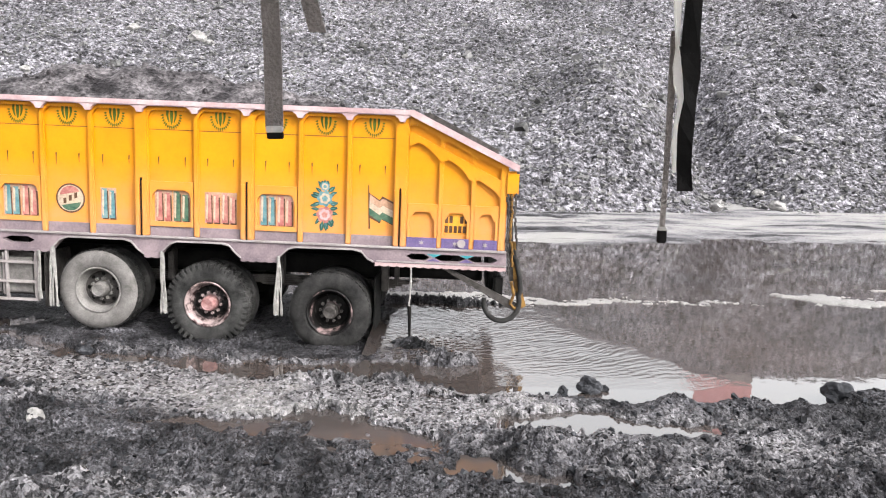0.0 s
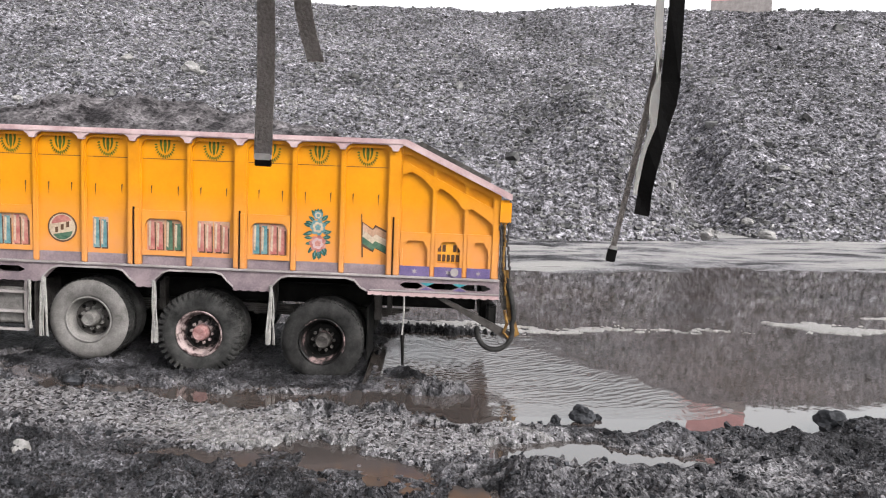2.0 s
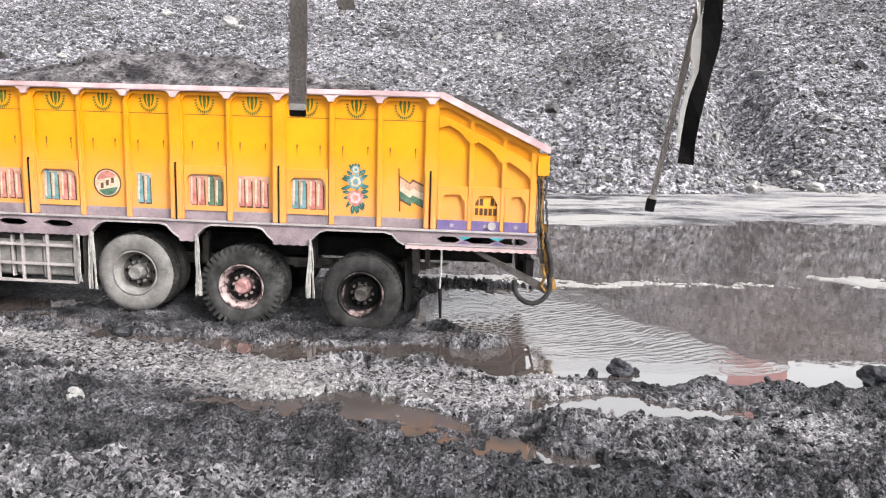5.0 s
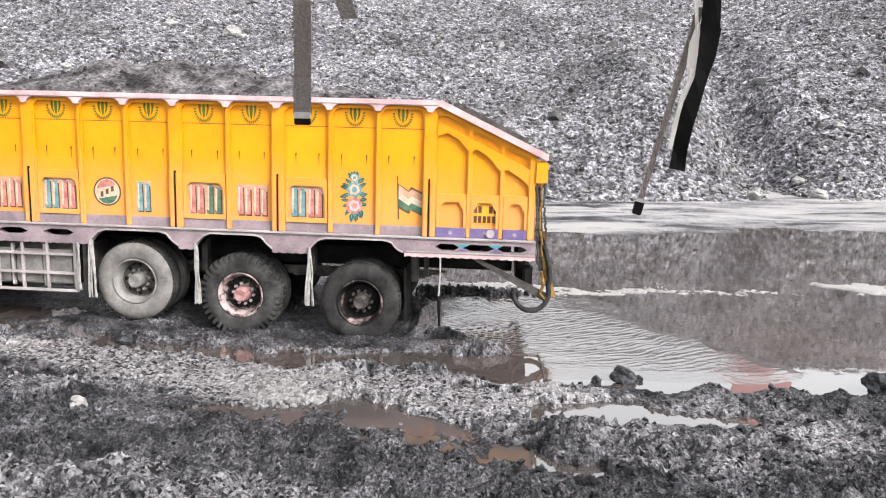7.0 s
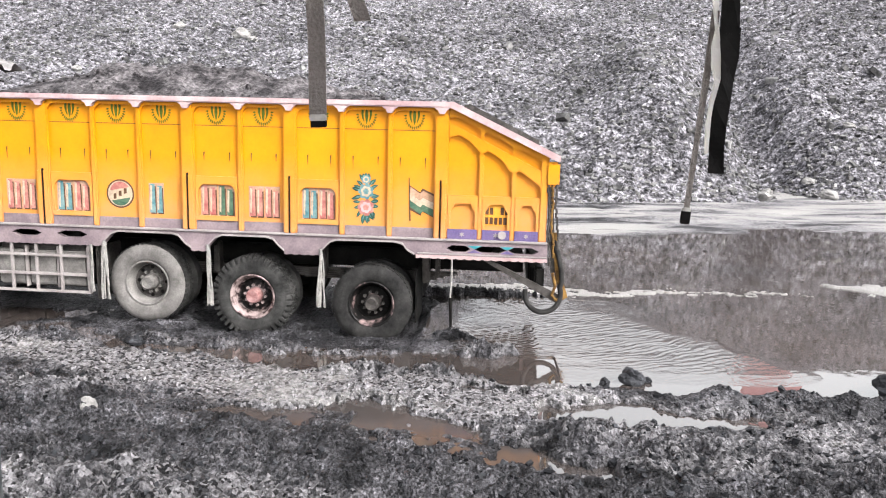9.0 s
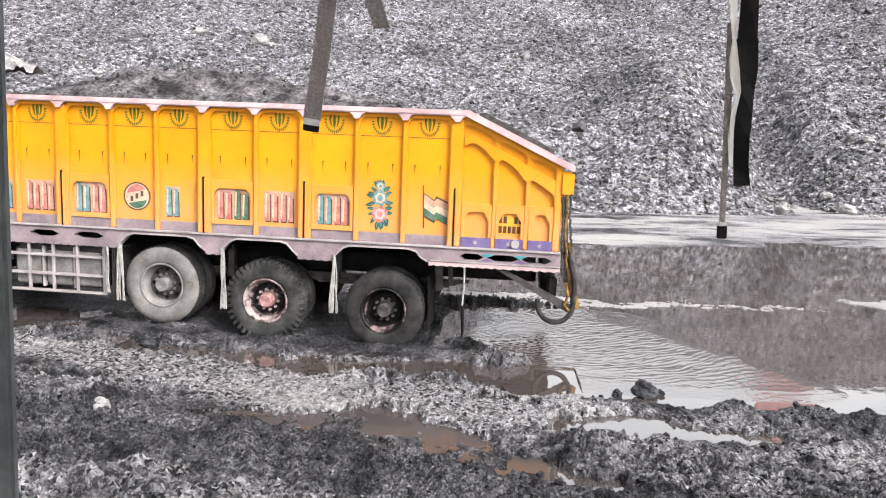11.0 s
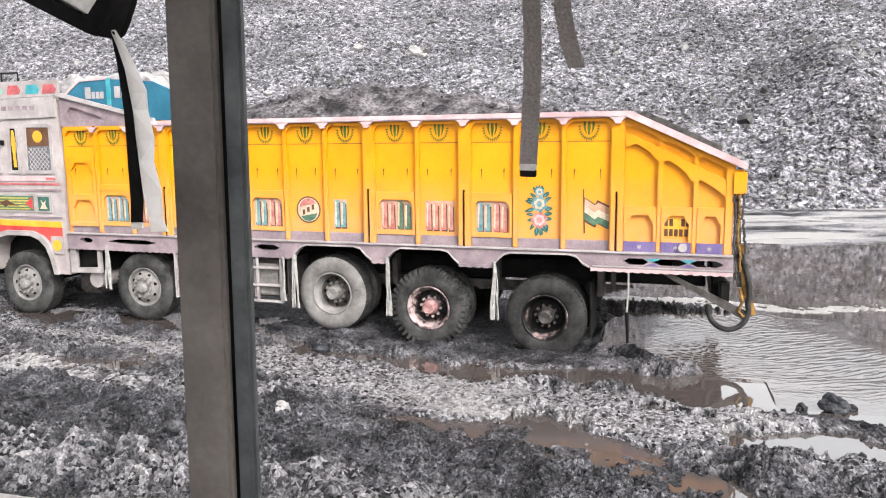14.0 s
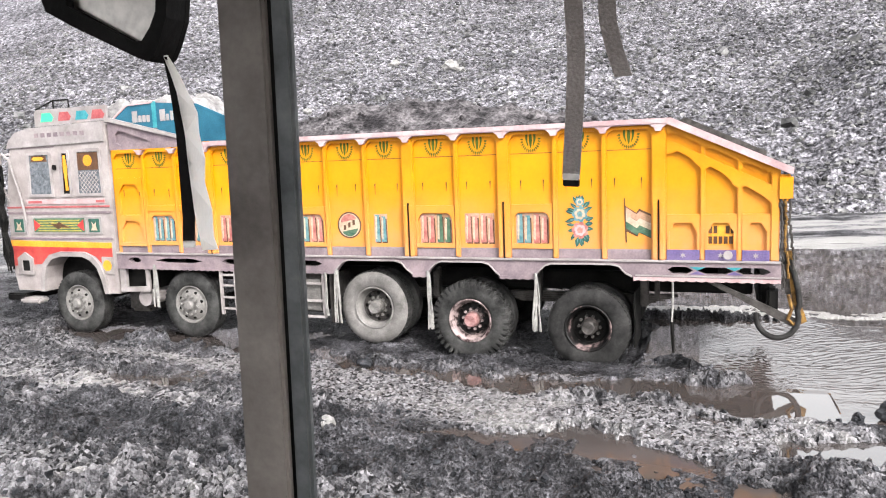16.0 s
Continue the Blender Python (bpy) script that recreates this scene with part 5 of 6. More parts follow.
    for x in (-9.52, -7.86):
        part("door_tile", slab(x - 0.16, x + 0.16, 0.0, 0.019, 1.17, 1.45, 0.004), WHITE, lorry)
        part("door_tile", slab(x - 0.11, x + 0.11, -0.004, 0.001, 1.20, 1.42), DEEP_GREEN, lorry)
        part("door_tile", plate([(x - 0.07, 1.23), (x + 0.07, 1.23), (x + 0.03, 1.30), (x + 0.05, 1.37), (x, 1.32), (x - 0.05, 1.37), (x - 0.03, 1.30)], -0.008, -0.002), FADED_WHITE, lorry)
    part("fender_tile", slab(-7.78, -7.54, -0.002, 0.019, 0.52, 0.80, 0.006), WHITE, lorry)
    part("fender_tile", disc_xz(-7.66, 0.66, 0.09, -0.008, 0.0, 10), ORANGE, lorry)
    part("cab_step_box", plate([(-9.62, 0.48), (-9.28, 0.48), (-9.28, 0.76), (-9.45, 0.86), (-9.62, 0.76)], -0.02, 0.02, holes=[[(-9.53, 0.54), (-9.35, 0.54), (-9.35, 0.72), (-9.53, 0.72)]]), WHITE, lorry)
    part("cab_step_hole", slab(-9.55, -9.33, 0.006, 0.019, 0.52, 0.74), BLACK, lorry)
    part("door_handle", slab(-8.62, -8.56, -0.03, 0.02, 2.22, 2.30, 0.01), BLACK, lorry)
    # bumper and step
    part("bumper", slab(-9.98, -9.55, 0.0, 2.4, 0.02, 0.14, 0.02), BLACK, lorry, "black steel bumper end")
    part("bumper", slab(-9.66, -9.22, -0.03, 0.2, -0.02, 0.08, 0.03), WHITE, lorry)
    # mirror frame with a hanging bundle of black tassels
    b = tube(bmesh.new(), [(-9.66, -0.02, 1.72), (-9.70, -0.10, 2.0), (-9.62, -0.14, 2.42), (-9.54, -0.16, 2.50), (-9.46, -0.12, 2.42), (-9.36, -0.04, 1.75), (-9.33, 0.0, 1.36)], 0.02, 8)
    tube(b, [(-9.54, -0.02, 2.50), (-9.78, -0.16, 2.48), (-9.86, -0.18, 2.36), (-9.83, -0.16, 2.0)], 0.018, 8)
    part("mirror_frame", b, WHITE, lorry, "bent white tube mirror frame")
    part("mirror", slab(-9.69, -9.55, -0.2, -0.15, 1.95, 2.34, 0.02), BLACK, lorry)
    b = bmesh.new()
    for k in range(16):
        x, y, w = -9.62 + rnd.uniform(-0.035, 0.035), -0.20 + rnd.uniform(-0.05, 0.05), rnd.uniform(-1, 1)
        tube(b, [(x, y, 2.05), (x + 0.09 * w, y, 1.85), (x + 0.03 * w, y, 1.66), (x + 0.10 * w, y, 1.40), (x + 0.04 * w, y, 1.22), (x + 0.03 + 0.10 * w, y, rnd.uniform(0.8, 1.0)), (x + 0.05 + 0.07 * w, y, rnd.uniform(0.5, 0.75))], rnd.uniform(0.008, 0.018), 5)
    part("tassel", b, BLACK, lorry, "bundle of black tassels under the mirror")
    # roof rack board, rail and folded tarpaulin
    part("roof_board", plate([(-8.98, 2.93), (-7.45, 2.97), (-7.45, 3.20), (-8.93, 3.20), (-8.98, 3.14)], 0.05, 0.09), WHITE, lorry)
    for x, tone in ((-8.70, mat("bright_green_paint", (0.03, 0.45, 0.18), (0.06, 0.60, 0.28), 3, 0.4)), (-8.32, ROSE), (-7.95, TEAL), (-7.62, ROSE)):
        part("roof_tile", plate([(x - 0.14, 3.0), (x + 0.10, 3.0), (x + 0.14, 3.06), (x + 0.08, 3.14), (x - 0.10, 3.14)], 0.044, 0.05), tone, lorry)
    b = tube(bmesh.new(), [(-8.95, 0.06, 3.20), (-8.55, 0.06, 3.33), (-8.22, 0.06, 3.33), (-8.22, 0.06, 3.2)], 0.014, 6)
    rod(b, (-8.55, 0.06, 3.33), (-8.55, 0.06, 3.2), 0.014, 6)
    part("roof_rail", b, BLACK, lorry)

    def cloth(x, y):
        top = np.interp(x, [-8.5, -8.2, -7.9, -7.2, -6.6, -6.2, -5.9], [0.02, 0.20, 0.26, 0.30, 0.31, 0.24, 0.03])
        crease = 0.22 * np.abs(fbm(x * 0.6, y, 2.6, 4, 71, 0.65)) + 0.02 * np.sin(14 * (x * 0.4 + y) + 5 * fbm(x, y, 1.5, 2, 73))
        return 2.92 + top * np.clip(1 - ((y - 1.15) / 1.0) ** 6, 0, 1) + crease, None
    t = sheet("tarpaulin", np.arange(-8.5, -5.88, 0.03), np.arange(0.17, 2.16, 0.03), cloth, TARP)
    t.parent = lorry
    t["label"] = "crumpled dusty white tarpaulin"
    # blue boards over the cargo front
    part("blue_board", plate([(-7.40, 2.94), (-7.08, 3.16), (-6.56, 3.18), (-6.56, 2.56), (-7.40, 2.56)], 0.10, 0.13), BLUE, lorry, "blue painted board")
    part("blue_board", plate([(-6.53, 3.18), (-5.75, 3.12), (-5.22, 2.90), (-5.22, 2.56), (-6.53, 2.56)], 0.10, 0.13), BLUE, lorry, "blue painted board")
    part("blue_board_frame", plate([(-6.58, 3.2), (-6.51, 3.2), (-6.51, 2.56), (-6.58, 2.56)], 0.085, 0.10), TEAL, lorry)
    part("blue_board_frame", plate([(-7.42, 2.95), (-7.09, 3.18), (-6.55, 3.20), (-6.55, 3.175), (-7.07, 3.155), (-7.40, 2.93)], 0.085, 0.10), PINK, lorry)
    for x, w, h in ((-6.98, 0.10, 0.17), (-6.86, 0.06, 0.10), (-6.78, 0.06, 0.10), (-6.70, 0.06, 0.10), (-6.44, 0.10, 0.17), (-6.32, 0.05, 0.10), (-6.24, 0.05, 0.14), (-6.16, 0.05, 0.10), (-6.08, 0.05, 0.16)):
        part("board_bar", plate([(x, 2.90), (x + w, 2.90), (x + w, 2.90 + h), (x, 2.90 + h)], 0.092, 0.10), WHITE, lorry, "white painted bar")


def side_gear():
    # battery crate and air tank behind the cab
    part("battery_crate", plate([(-7.42, 0.24), (-6.84, 0.26), (-6.84, 0.66), (-7.42, 0.66)], 0.0, 0.05, holes=[[(-7.30, 0.32), (-6.90, 0.34), (-6.90, 0.62), (-7.30, 0.62)]]), WHITE, lorry)
    part("battery_crate", slab(-7.36, -6.86, 0.12, 0.6, 0.28, 0.64), BLACK, lorry)
    part("air_tank", rod(bmesh.new(), (-7.0, 0.06, 0.14), (-7.0, 0.7, 0.14), 0.13, 18), WHITE, lorry, "dusty white air tank")
    part("gear_housing", slab(-7.6, -7.15, 0.3, 0.9, -0.15, 0.3, 0.06), STEEL, lorry)
    # ladder frame in front of the fuel tank
    b = bmesh.new()
    for x in (-5.46, -5.20):
        box(b, x - 0.02, x + 0.02, -0.02, 0.02, -0.04, 0.64)
    for z in (0.05, 0.22, 0.40, 0.56):
        box(b, -5.46, -5.20, -0.015, 0.015, z - 0.015, z + 0.015)
    part("side_ladder", b, WHITE, lorry, "white steel ladder rungs")
    # fuel tank in a cage
    part("fuel_tank", slab(-5.05, -3.76, 0.07, 0.62, 0.03, 0.58, 0.06), STEEL, lorry)
    for x in (-4.80, -4.36, -3.95):
        part("tank_side", slab(x - 0.19, x + 0.19, 0.045, 0.09, 0.06, 0.52, 0.02), RIM_DUST, lorry)
        part("tank_strap", slab(x + 0.195, x + 0.225, 0.03, 0.09, 0.03, 0.58, 0.005), WHITE, lorry)
    b = bmesh.new()
    for x in (-5.12, -4.76, -4.42, -4.08, -3.70):
        box(b, x - 0.016, x + 0.016, -0.015, 0.015, -0.02, 0.64)
    for z in (-0.01, 0.22, 0.47):
        box(b, -5.13, -3.68, -0.02, 0.02, z - 0.016, z + 0.016)
    part("tank_cage", b, WHITE, lorry, "white welded cage round the fuel tank")
    part("mud_guard", slab(-3.62, -3.58, 0.02, 0.6, -0.1, 0.6, 0.01), STEEL, lorry)


cargo_body()
lettering()
deck_beam()
chassis()
tail_gear()
for tx, tl in ((-3.45, 0.76), (-2.07, 0.78), (-0.60, 0.74), (-6.66, 0.66)):
    tassel(tx, 0.68, tl)
tassel(-3.63, 0.62, 0.62, 3)
wheels()
load()
cab()
side_gear()


# ---- small things on the ground ----
def boulder(name, x, y, z, s, material, label, seed, parts=1):
    r = random.Random(seed)
    b = bmesh.new()
    bmesh.ops.create_icosphere(b, subdivisions=3, radius=1.0)
    for v in b.verts:
        k = 1 + 0.45 * noise.noise(v.co * 1.3 + Vector((seed, 0, 0))) + 0.22 * noise.noise(v.co * 3.5 + Vector((0, seed, 0)))
        v.co = Vector((v.co.x * s[0], v.co.y * s[1], v.co.z * s[2])) * k
    ob = part(name, b, material)
    ob.matrix_world = pose(x, y, z, r.uniform(-15, 15), r.uniform(-15, 15), r.uniform(0, 360))
    return tagged(ob, label, "rock" if "rock" in name else "mud lump", "pale rocks" if "rock" in name else "mud lumps")


boulder("mud_lump", 1.58, 7.36, 0.06, (0.12, 0.11, 0.10), CLOD, "black lump of coal mud at the water's edge", 2)
boulder("mud_lump", 1.75, 7.42, 0.02, (0.05, 0.04, 0.03), CLOD, "small black lump of coal mud in water", 5)
boulder("mud_lump", 1.28, 7.22, 0.05, (0.05, 0.05, 0.05), CLOD, "small black lump of coal mud on the bank", 7)
boulder("mud_lump", 4.05, 7.18, 0.10, (0.20, 0.15, 0.12), CLOD, "black heap of coal mud on the bank", 9)
boulder("mud_lump", -4.05, 8.28, 0.05, (0.12, 0.08, 0.06), CLOD, "black lump of coal mud beside the rut", 11)
boulder("pale_rock", -3.24, 5.72, 0.20, (0.085, 0.075, 0.11), PALE_STONE, "small pale rock lying in black mud", 13)
boulder("pale_rock", 9.9, 26.7, 0.5, (0.30, 0.25, 0.2), PALE_STONE, "pale rock at the foot of the slope", 15)
boulder("pale_rock", 12.4, 27.4, 0.5, (0.32, 0.25, 0.18), PALE_STONE, "pale rock at the foot of the slope", 17)
for bx, by, bs, sd in ((-18.4, 44.8, 0.38, 21), (-14.7, 44.9, 0.62, 23), (-13.9, 44.6, 0.4, 25), (13.4, 31.5, 0.25, 27), (-31.0, 36.0, 0.45, 29), (16.4, 35.0, 0.25, 31), (-20.5, 37.0, 0.3, 33)):
    bz = float(heap(np.array([bx]), np.array([by]))[0][0])
    boulder("pale_rock", bx, by, bz + 0.1, (bs, bs * 0.7, bs * 0.6), PALE_STONE, "pale block lying on the grey slope", sd)

# ---- site cabin on the crest, seen only in the water ----
cabin = tagged(new("site_cabin"), "red and white sheet-metal cabin on the heap's crest", "cabin")
cabin.matrix_world = pose(23.2, 58.5, 15.2, 0, 0, -20)
part("cabin_wall", slab(-2.2, 2.2, 0, 3.0, 0, 1.1), WHITE, cabin)
part("cabin_wall", slab(-2.2, 2.2, 0.002, 2.998, 1.1, 5.5), PALE_RED, cabin, "bleached red sheet-metal wall")
part("cabin_roof", slab(-2.4, 2.4, -0.2, 3.2, 5.5, 5.65, 0.03), STEEL, cabin)
for k in range(8):
    part("wall_rib", slab(-2.0 + k * 0.55, -1.9 + k * 0.55, -0.04, 0.002, 1.1, 5.5), PALE_RED, cabin)

# ---- the viewer's own vehicle: door, pillar, roof edge, mirror, hanging straps ----
own = tagged(new("viewer_vehicle"), "grimy grey cab side with a window pillar and worn sill", "vehicle")
LEAN = Matrix.Translation((-0.415, 0, 2.42)) @ pose(0, 0, 0, 0, 1.6, 0) @ Matrix.Translation((0.415, 0, -2.42))
for name, x0, x1, y0, y1, tone, words in (("window_pillar", -0.452, -0.403, 0.592, 0.606, PILLAR, "grimy grey steel window pillar"), ("window_pillar", -0.398, -0.379, 0.595, 0.606, PILLAR_EDGE, "cool grey scratched pillar flange"), ("pillar_groove", -0.4045, -0.3965, 0.600, 0.609, BLACK, "black rubber seal")):
    part(name, slab(x0, x1, y0, y1, 1.6, 3.4, 0.003 if name == "window_pillar" else 0.0), tone, own, words).matrix_basis = LEAN
part("sill", slab(-2.2, -0.46, 0.56, 0.655, 2.08, 2.15, 0.012), SILL, own, "worn pale painted window sill")
part("sill", slab(-0.37, 1.6, 0.56, 0.62, 2.06, 2.14, 0.012), SILL, own)
part("door_skin", slab(-2.2, 1.6, 0.60, 0.65, 0.7, 2.08, 0.01), PILLAR, own)
part("roof_edge", slab(-2.2, 1.6, 0.45, 0.83, 3.09, 3.2, 0.02), PILLAR, own)
part("roof", slab(-2.2, 1.6, -1.7, 0.45, 3.2, 3.26, 0.02), SILL, own)
for px in (-2.15, 1.6):
    part("roof_post", slab(px, px + 0.06, -1.75, -1.69, 2.1, 3.2), PILLAR, own)
part("back_wall", slab(1.6, 1.66, -1.7, 0.66, 0.7, 2.2), PILLAR, own)
part("far_door", slab(-2.2, 1.6, -1.76, -1.7, 0.7, 2.15), PILLAR, own)
part("cab_floor", slab(-2.2, 1.6, -1.7, 0.6, 0.7, 0.8), PILLAR, own)
for wx in (-1.5, 1.0):
    w = part("wheel", lathe([(0.0, 0.0), (0.3, 0.0), (0.48, 0.01), (0.52, 0.06), (0.52, 0.21), (0.48, 0.26), (0.0, 0.26)], 32), TYRE, own)
    w.matrix_basis = pose(wx, 0.3, 0.55)
    w = part("wheel", lathe([(0.0, 0.0), (0.3, 0.0), (0.48, 0.01), (0.52, 0.06), (0.52, 0.21), (0.48, 0.26), (0.0, 0.26)], 32), TYRE, own)
    w.matrix_basis = pose(wx, -1.6, 0.55)

# door mirror outside the window
mirror = tagged(new("door_mirror"), "black framed door mirror on an arm", "mirror")
frame_out = [(-0.958, 2.83), (-0.942, 2.785), (-0.892, 2.757), (-0.783, 2.703), (-0.768, 2.697), (-0.756, 2.703), (-0.745, 2.720), (-0.729, 2.753), (-0.720, 2.80), (-0.716, 3.12), (-0.958, 3.12)]
frame_in = [(-0.908, 2.83), (-0.901, 2.788), (-0.790, 2.727), (-0.774, 2.726), (-0.758, 2.743), (-0.746, 2.763), (-0.740, 2.80), (-0.736, 3.09), (-0.908, 3.09)]
part("mirror_frame", plate(frame_out, 0.88, 0.92, [frame_in]), STRAP_DARK, mirror, "black plastic mirror frame")
part("mirror_glass", plate(frame_in, 0.895, 0.90), MIRROR, mirror, "pale mirror glass")
part("mirror_back", plate(frame_out, 0.921, 0.93), BLACK, mirror)
part("mirror_arm", tube(bmesh.new(), [(-0.82, 0.93, 3.1), (-0.82, 0.85, 3.15), (-0.8, 0.7, 3.15)], 0.012, 8), BLACK, mirror)


# straps: rigid lengths that swing on each other
def band(pts, thick, side=None, wobble=0.0):
    """A strip through (x, z, half width, twist degrees) points, hanging below its own origin."""
    bm = bmesh.new()
    rows = []
    for x, z, w, tw in pts:
        c, s = math.cos(radians(tw)), math.sin(radians(tw))
        a, b2 = Vector((x - w * c, -w * s, z)), Vector((x + w * c, w * s, z))
        n = Vector((-s, c, 0)) * thick
        rows.append([bm.verts.new(a), bm.verts.new(b2), bm.verts.new(b2 + n), bm.verts.new(a + n)])
    for p, q in zip(rows, rows[1:]):
        for k in range(4):
            bm.faces.new((p[k], p[(k + 1) % 4], q[(k + 1) % 4], q[k]))
    bm.faces.new(rows[0])
    bm.faces.new(rows[-1])
    bmesh.ops.recalc_face_normals(bm, faces=bm.faces[:])
    return bm


# a grey webbing strap with a buckle end
STRAP_Y = 0.80
long_strap = tagged(new("hanging_strap"), "grey-brown webbing strap with a pale frayed end", "strap", "hanging straps")
part("webbing", band([(0, 0.02, 0.0095, 0), (0.001, -0.1, 0.0095, 2), (-0.0015, -0.25, 0.010, -2), (0, -0.46, 0.0095, 0)], 0.002), STRAP, long_strap)
lower = part("webbing_end", band([(0, 0.003, 0.0095, 0), (0.001, -0.05, 0.0095, 0), (0, -0.127, 0.0095, 0)], 0.002), STRAP, long_strap)
part("stitching", slab(-0.0092, 0.0092, -0.0015, 0.003, -0.133, -0.126, 0.001), STRAP_PALE, lower, "pale frayed stitching")
part("strap_tip", slab(-0.0085, 0.0095, -0.001, 0.003, -0.140, -0.132, 0.001), STRAP_DARK, lower)

short_strap = tagged(new("hanging_strap"), "short grey-brown webbing strap end", "strap", "hanging straps")
part("webbing", band([(-0.006, 0.02, 0.009, 0), (-0.006, -0.2, 0.009, 0), (-0.004, -0.43, 0.009, 0), (0.002, -0.46, 0.009, 0), (0.010, -0.488, 0.009, 0)], 0.002), STRAP, short_strap)

vinyl = tagged(new("vinyl_strip"), "twisted black vinyl strip with a pale back", "strap", "hanging straps")
part("vinyl_upper", band([(0, 0.02, 0.012, 10), (0, -0.30, 0.010, 10), (0.002, -0.42, 0.009, 15), (0.0, -0.50, 0.010, 0)], 0.0015), STRAP_DARK, vinyl)
part("vinyl_back", band([(-0.016, -0.2, 0.006, 40), (-0.016, -0.44, 0.007, 40), (-0.012, -0.50, 0.006, 60)], 0.0015), FILM, vinyl, "pale back of the vinyl")
v_low = part("vinyl_lower", band([(0.0, 0.004, 0.011, 0), (0.003, -0.025, 0.0095, 6), (0.003, -0.050, 0.0075, 20), (0.0, -0.075, 0.0085, 4), (-0.002, -0.10, 0.0085, -12), (-0.001, -0.125, 0.0075, -16), (0.001, -0.148, 0.0085, 0)], 0.0015), STRAP_DARK, vinyl)
part("vinyl_fold", band([(-0.012, 0.004, 0.006, 60), (-0.011, -0.018, 0.0085, 35), (-0.008, -0.036, 0.0095, 30), (-0.007, -0.052, 0.006, 50), (-0.010, -0.075, 0.0045, 40), (-0.012, -0.10, 0.0035, 30), (-0.011, -0.128, 0.002, 30)], 0.0015), FILM, v_low, "pale back of the vinyl")
v_tail = part("cord", band([(-0.016, 0.02, 0.004, 0), (-0.016, -0.05, 0.004, 20), (-0.017, -0.12, 0.003, 0), (-0.018, -0.19, 0.003, 0)], 0.0015), STRAP, vinyl, "thin grey cord")
part("cord_end", slab(-0.023, -0.013, -0.002, 0.003, -0.205, -0.19, 0.001), STRAP_DARK, v_tail)
part("cord_tip", slab(-0.0225, -0.0135, -0.0025, 0.0035, -0.192, -0.187, 0.001), STRAP_PALE, v_tail)

mirror_strip = tagged(new("vinyl_strip"), "black vinyl strip with a pale translucent back, tied to the mirror", "strap", "hanging straps")
part("vinyl_upper", band([(0.002, 0.012, 0.003, 0), (0.012, -0.03, 0.006, 20), (0.017, -0.06, 0.009, 8), (0.018, -0.10, 0.010, -6), (0.020, -0.14, 0.011, 4), (0.019, -0.18, 0.0105, 10), (0.017, -0.22, 0.011, -4), (0.013, -0.255, 0.010, 0)], 0.0015), STRAP_DARK, mirror_strip)
part("vinyl_back", band([(0.003, 0.014, 0.004, 0), (0.016, -0.012, 0.006, 30), (0.027, -0.04, 0.008, 50), (0.035, -0.07, 0.012, 20), (0.037, -0.10, 0.010, 45), (0.040, -0.135, 0.013, 15), (0.039, -0.17, 0.010, 40), (0.044, -0.21, 0.013, 20), (0.046, -0.25, 0.010, 35), (0.050, -0.268, 0.012, 20)], 0.001), FILM, mirror_strip, "crumpled pale back of the vinyl")
part("strip_end", slab(0.003, 0.024, -0.001, 0.003, -0.264, -0.254, 0.001), FILM, mirror_strip)


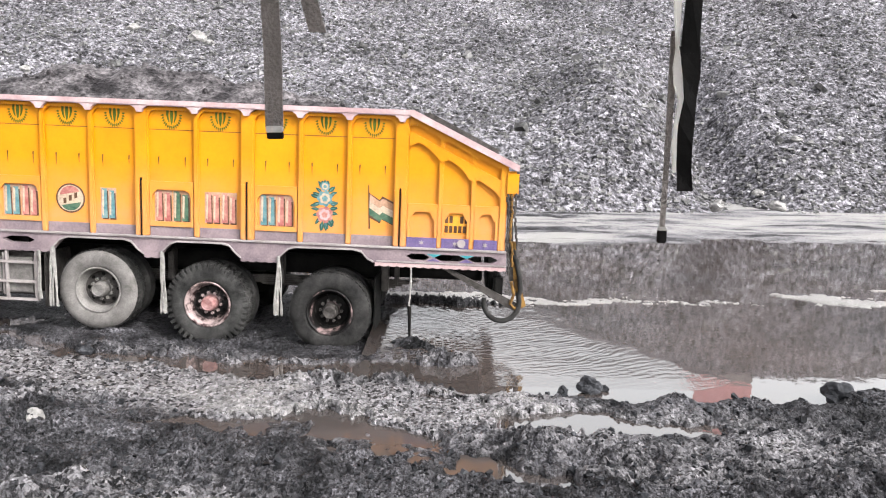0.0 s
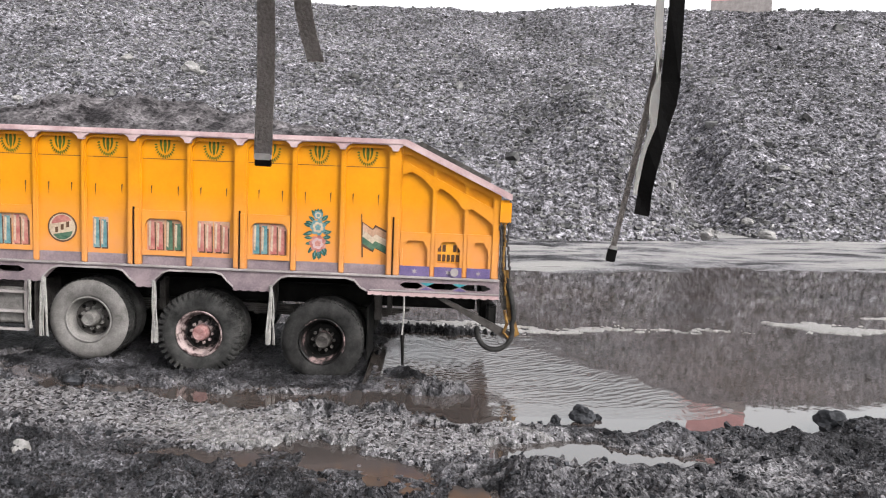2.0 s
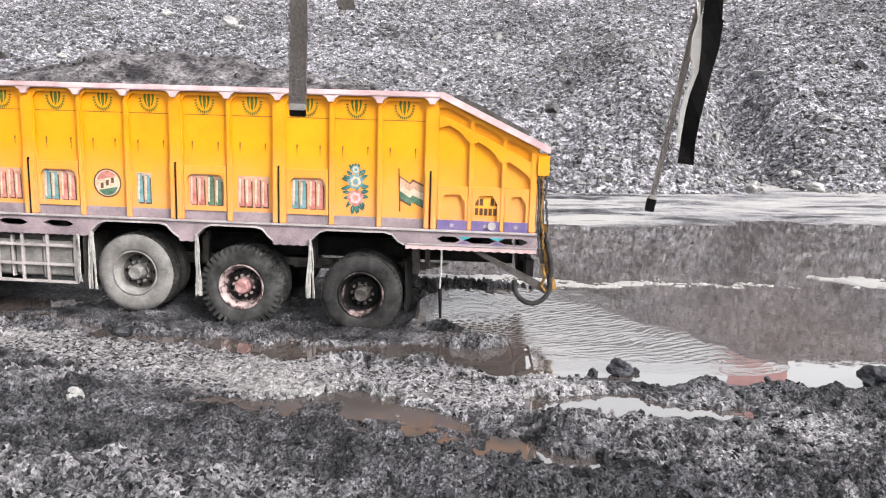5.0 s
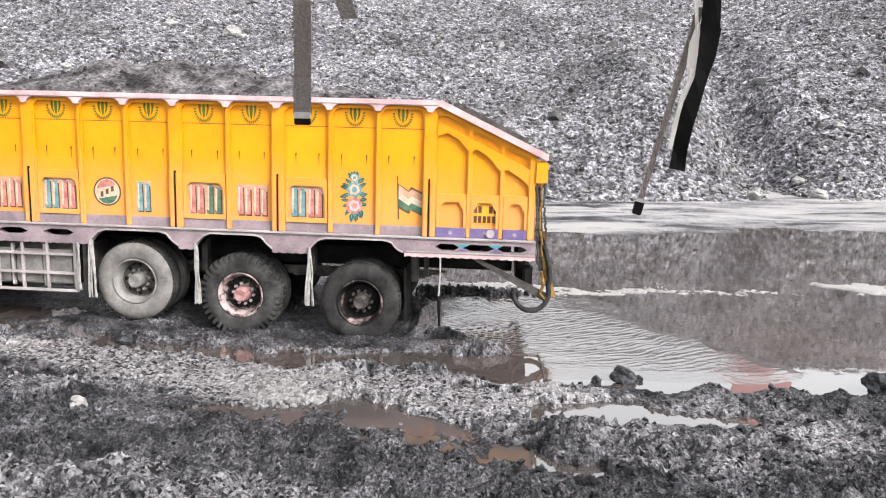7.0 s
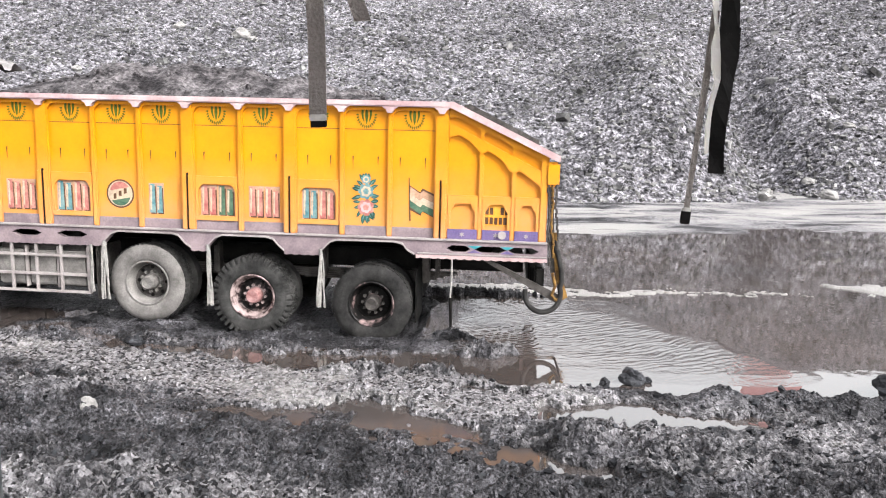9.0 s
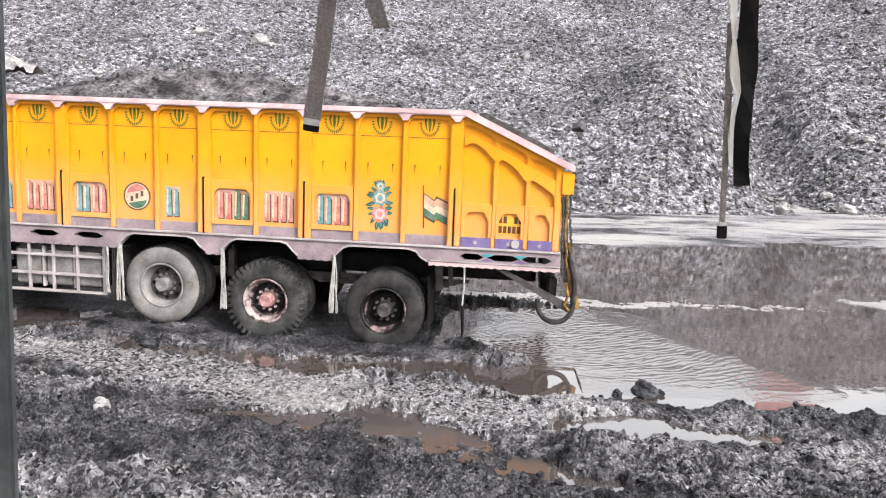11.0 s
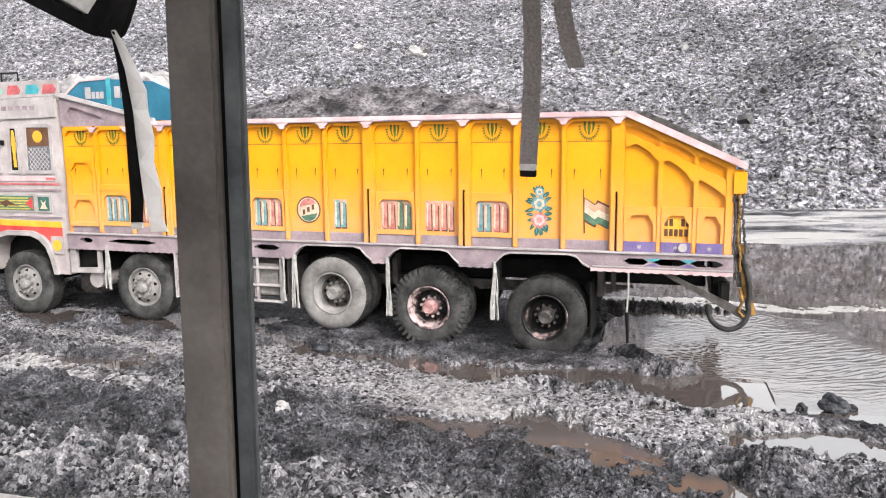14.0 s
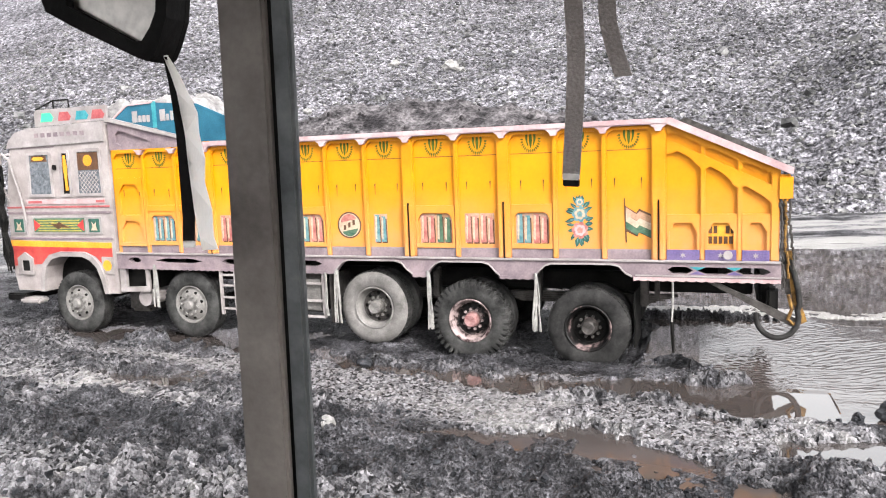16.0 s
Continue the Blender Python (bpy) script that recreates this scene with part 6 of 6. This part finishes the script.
def motions():
    """The lorry rocks to and fro in the mud, ripples drift, straps swing in the wind."""
    sway = [(0.0, 0.038), (0.5, 0.060), (1.0, 0.038), (1.5, 0.056), (2.0, 0.054), (2.5, 0.046), (3.0, 0.052), (3.8, 0.03), (4.6, 0.055), (5.5, 0.042), (6.0, 0.056), (6.5, 0.056), (6.8, 0.03), (7.0, 0.0), (7.3, -0.008), (7.5, 0.006), (8.0, 0.048),
            (8.5, 0.062), (9.0, 0.042), (9.8, 0.02), (10.6, 0.05), (11.5, 0.006), (12.0, 0.050), (12.5, 0.066), (13.0, 0.036), (13.5, 0.048), (14.0, 0.044), (14.5, -0.034), (15.0, 0.006), (15.5, 0.044), (16.0, 0.040)]
    lx, ly, lz = LORRY_AT
    walk(lorry, [(t, pose(lx + d, ly - d * 0.035, lz - d * 0.016, 0, 0.9, -2.0)) for t, d in sway])
    walk(ripples, [(0.0, pose(-0.35, 0.1, 0)), (4.0, pose(-0.15, 0.05, 0)), (8.0, pose(0.02, 0.0, 0)), (12.0, pose(0.2, -0.04, 0)), (16.0, pose(0.38, -0.1, 0))])
    # swing about the roof edge: seconds, and where the joint and the lower end hang
    def lean(dx, length):
        return -math.degrees(math.asin(dx / length))

    def shift(t):
        return 0.013 if t < 9.3 else 0.007 if t < 13.6 else 0.0
    a = [(0.0, -0.172, -0.168), (0.4, -0.171, -0.190), (0.8, -0.171, -0.176), (1.2, -0.171, -0.165), (1.5, -0.171, -0.190), (2.0, -0.171, -0.175), (2.4, -0.171, -0.170), (2.8, -0.166, -0.163), (3.2, -0.160, -0.160), (4.2, -0.160, -0.170), (5.5, -0.157, -0.157), (7.0, -0.155, -0.157),
         (9.0, -0.147, -0.145), (10.2, -0.150, -0.160), (11.3, -0.150, -0.170), (12.5, -0.149, -0.164), (13.3, -0.150, -0.158), (14.5, -0.155, -0.162), (16.0, -0.151, -0.161)]
    a = [(t, j + shift(t), e + shift(t)) for t, j, e in a]
    walk(long_strap, [(t, pose(-0.160, STRAP_Y, 3.10, 0, lean(j + 0.160, 0.46), 0)) for t, j, e in a])
    walk(lower, [(t, pose(0, 0, -0.46, 0, lean(e - j, 0.135) - lean(j + 0.160, 0.46), 0)) for t, j, e in a])
    b = [(0.0, -0.122), (2.0, -0.118), (5.5, -0.105), (7.0, -0.104), (9.0, -0.095), (12.5, -0.099), (14.5, -0.107), (16.0, -0.103)]
    b = [(t, e + shift(t)) for t, e in b]
    walk(short_strap, [(t, pose(-0.118, STRAP_Y, 3.10, 0, lean(e + 0.108, 0.488), 0)) for t, e in b])
    c = [(0.0, 0.269, 0.273, 0.253), (0.4, 0.262, 0.240, 0.222), (0.8, 0.270, 0.292, 0.268), (1.2, 0.268, 0.262, 0.225), (1.5, 0.262, 0.238, 0.220), (2.0, 0.262, 0.237, 0.209), (2.4, 0.266, 0.258, 0.225), (2.8, 0.270, 0.268, 0.240), (3.2, 0.272, 0.268, 0.245), (4.2, 0.272, 0.262, 0.235), (5.3, 0.276, 0.256, 0.224),
         (5.8, 0.276, 0.260, 0.228), (6.3, 0.275, 0.257, 0.222), (6.8, 0.272, 0.240, 0.205), (7.0, 0.275, 0.248, 0.212), (7.3, 0.276, 0.257, 0.222), (7.8, 0.278, 0.262, 0.230), (8.3, 0.280, 0.267, 0.238), (9.0, 0.290, 0.284, 0.257), (10.2, 0.290, 0.290, 0.270), (11.3, 0.293, 0.299, 0.284), (12.5, 0.294, 0.299, 0.285), (16.0, 0.290, 0.294, 0.280)]
    c = [(t, j + shift(t), e + shift(t), k + shift(t)) for t, j, e, k in c]
    walk(vinyl, [(t, pose(0.280, STRAP_Y, 3.10, 0, lean(j - 0.280, 0.50), 0)) for t, j, e, k in c])
    walk(v_low, [(t, pose(0.0, 0, -0.497, 0, lean(e - j, 0.15) - lean(j - 0.280, 0.50), 0)) for t, j, e, k in c])
    walk(v_tail, [(t, pose(0.0, 0.003, -0.497, 0, lean(k - j + 0.018, 0.19) - lean(j - 0.280, 0.50), 0)) for t, j, e, k in c])
    m = [(0.0, -4), (13.5, -4), (13.8, -3), (14.0, 0.7), (14.2, -4.3), (14.4, -6), (14.6, -3.4), (14.8, 0.5), (15.0, -3.5), (15.2, -5.3), (15.3, -3.7), (15.4, 1.8), (15.5, 7.6), (15.6, 9.5), (15.7, 12), (15.8, 11.7), (15.9, 7.4), (16.0, 0)]
    walk(mirror_strip, [(t, pose(-0.755, 0.90, 2.692, 0, -r, 0)) for t, r in m])


motions()
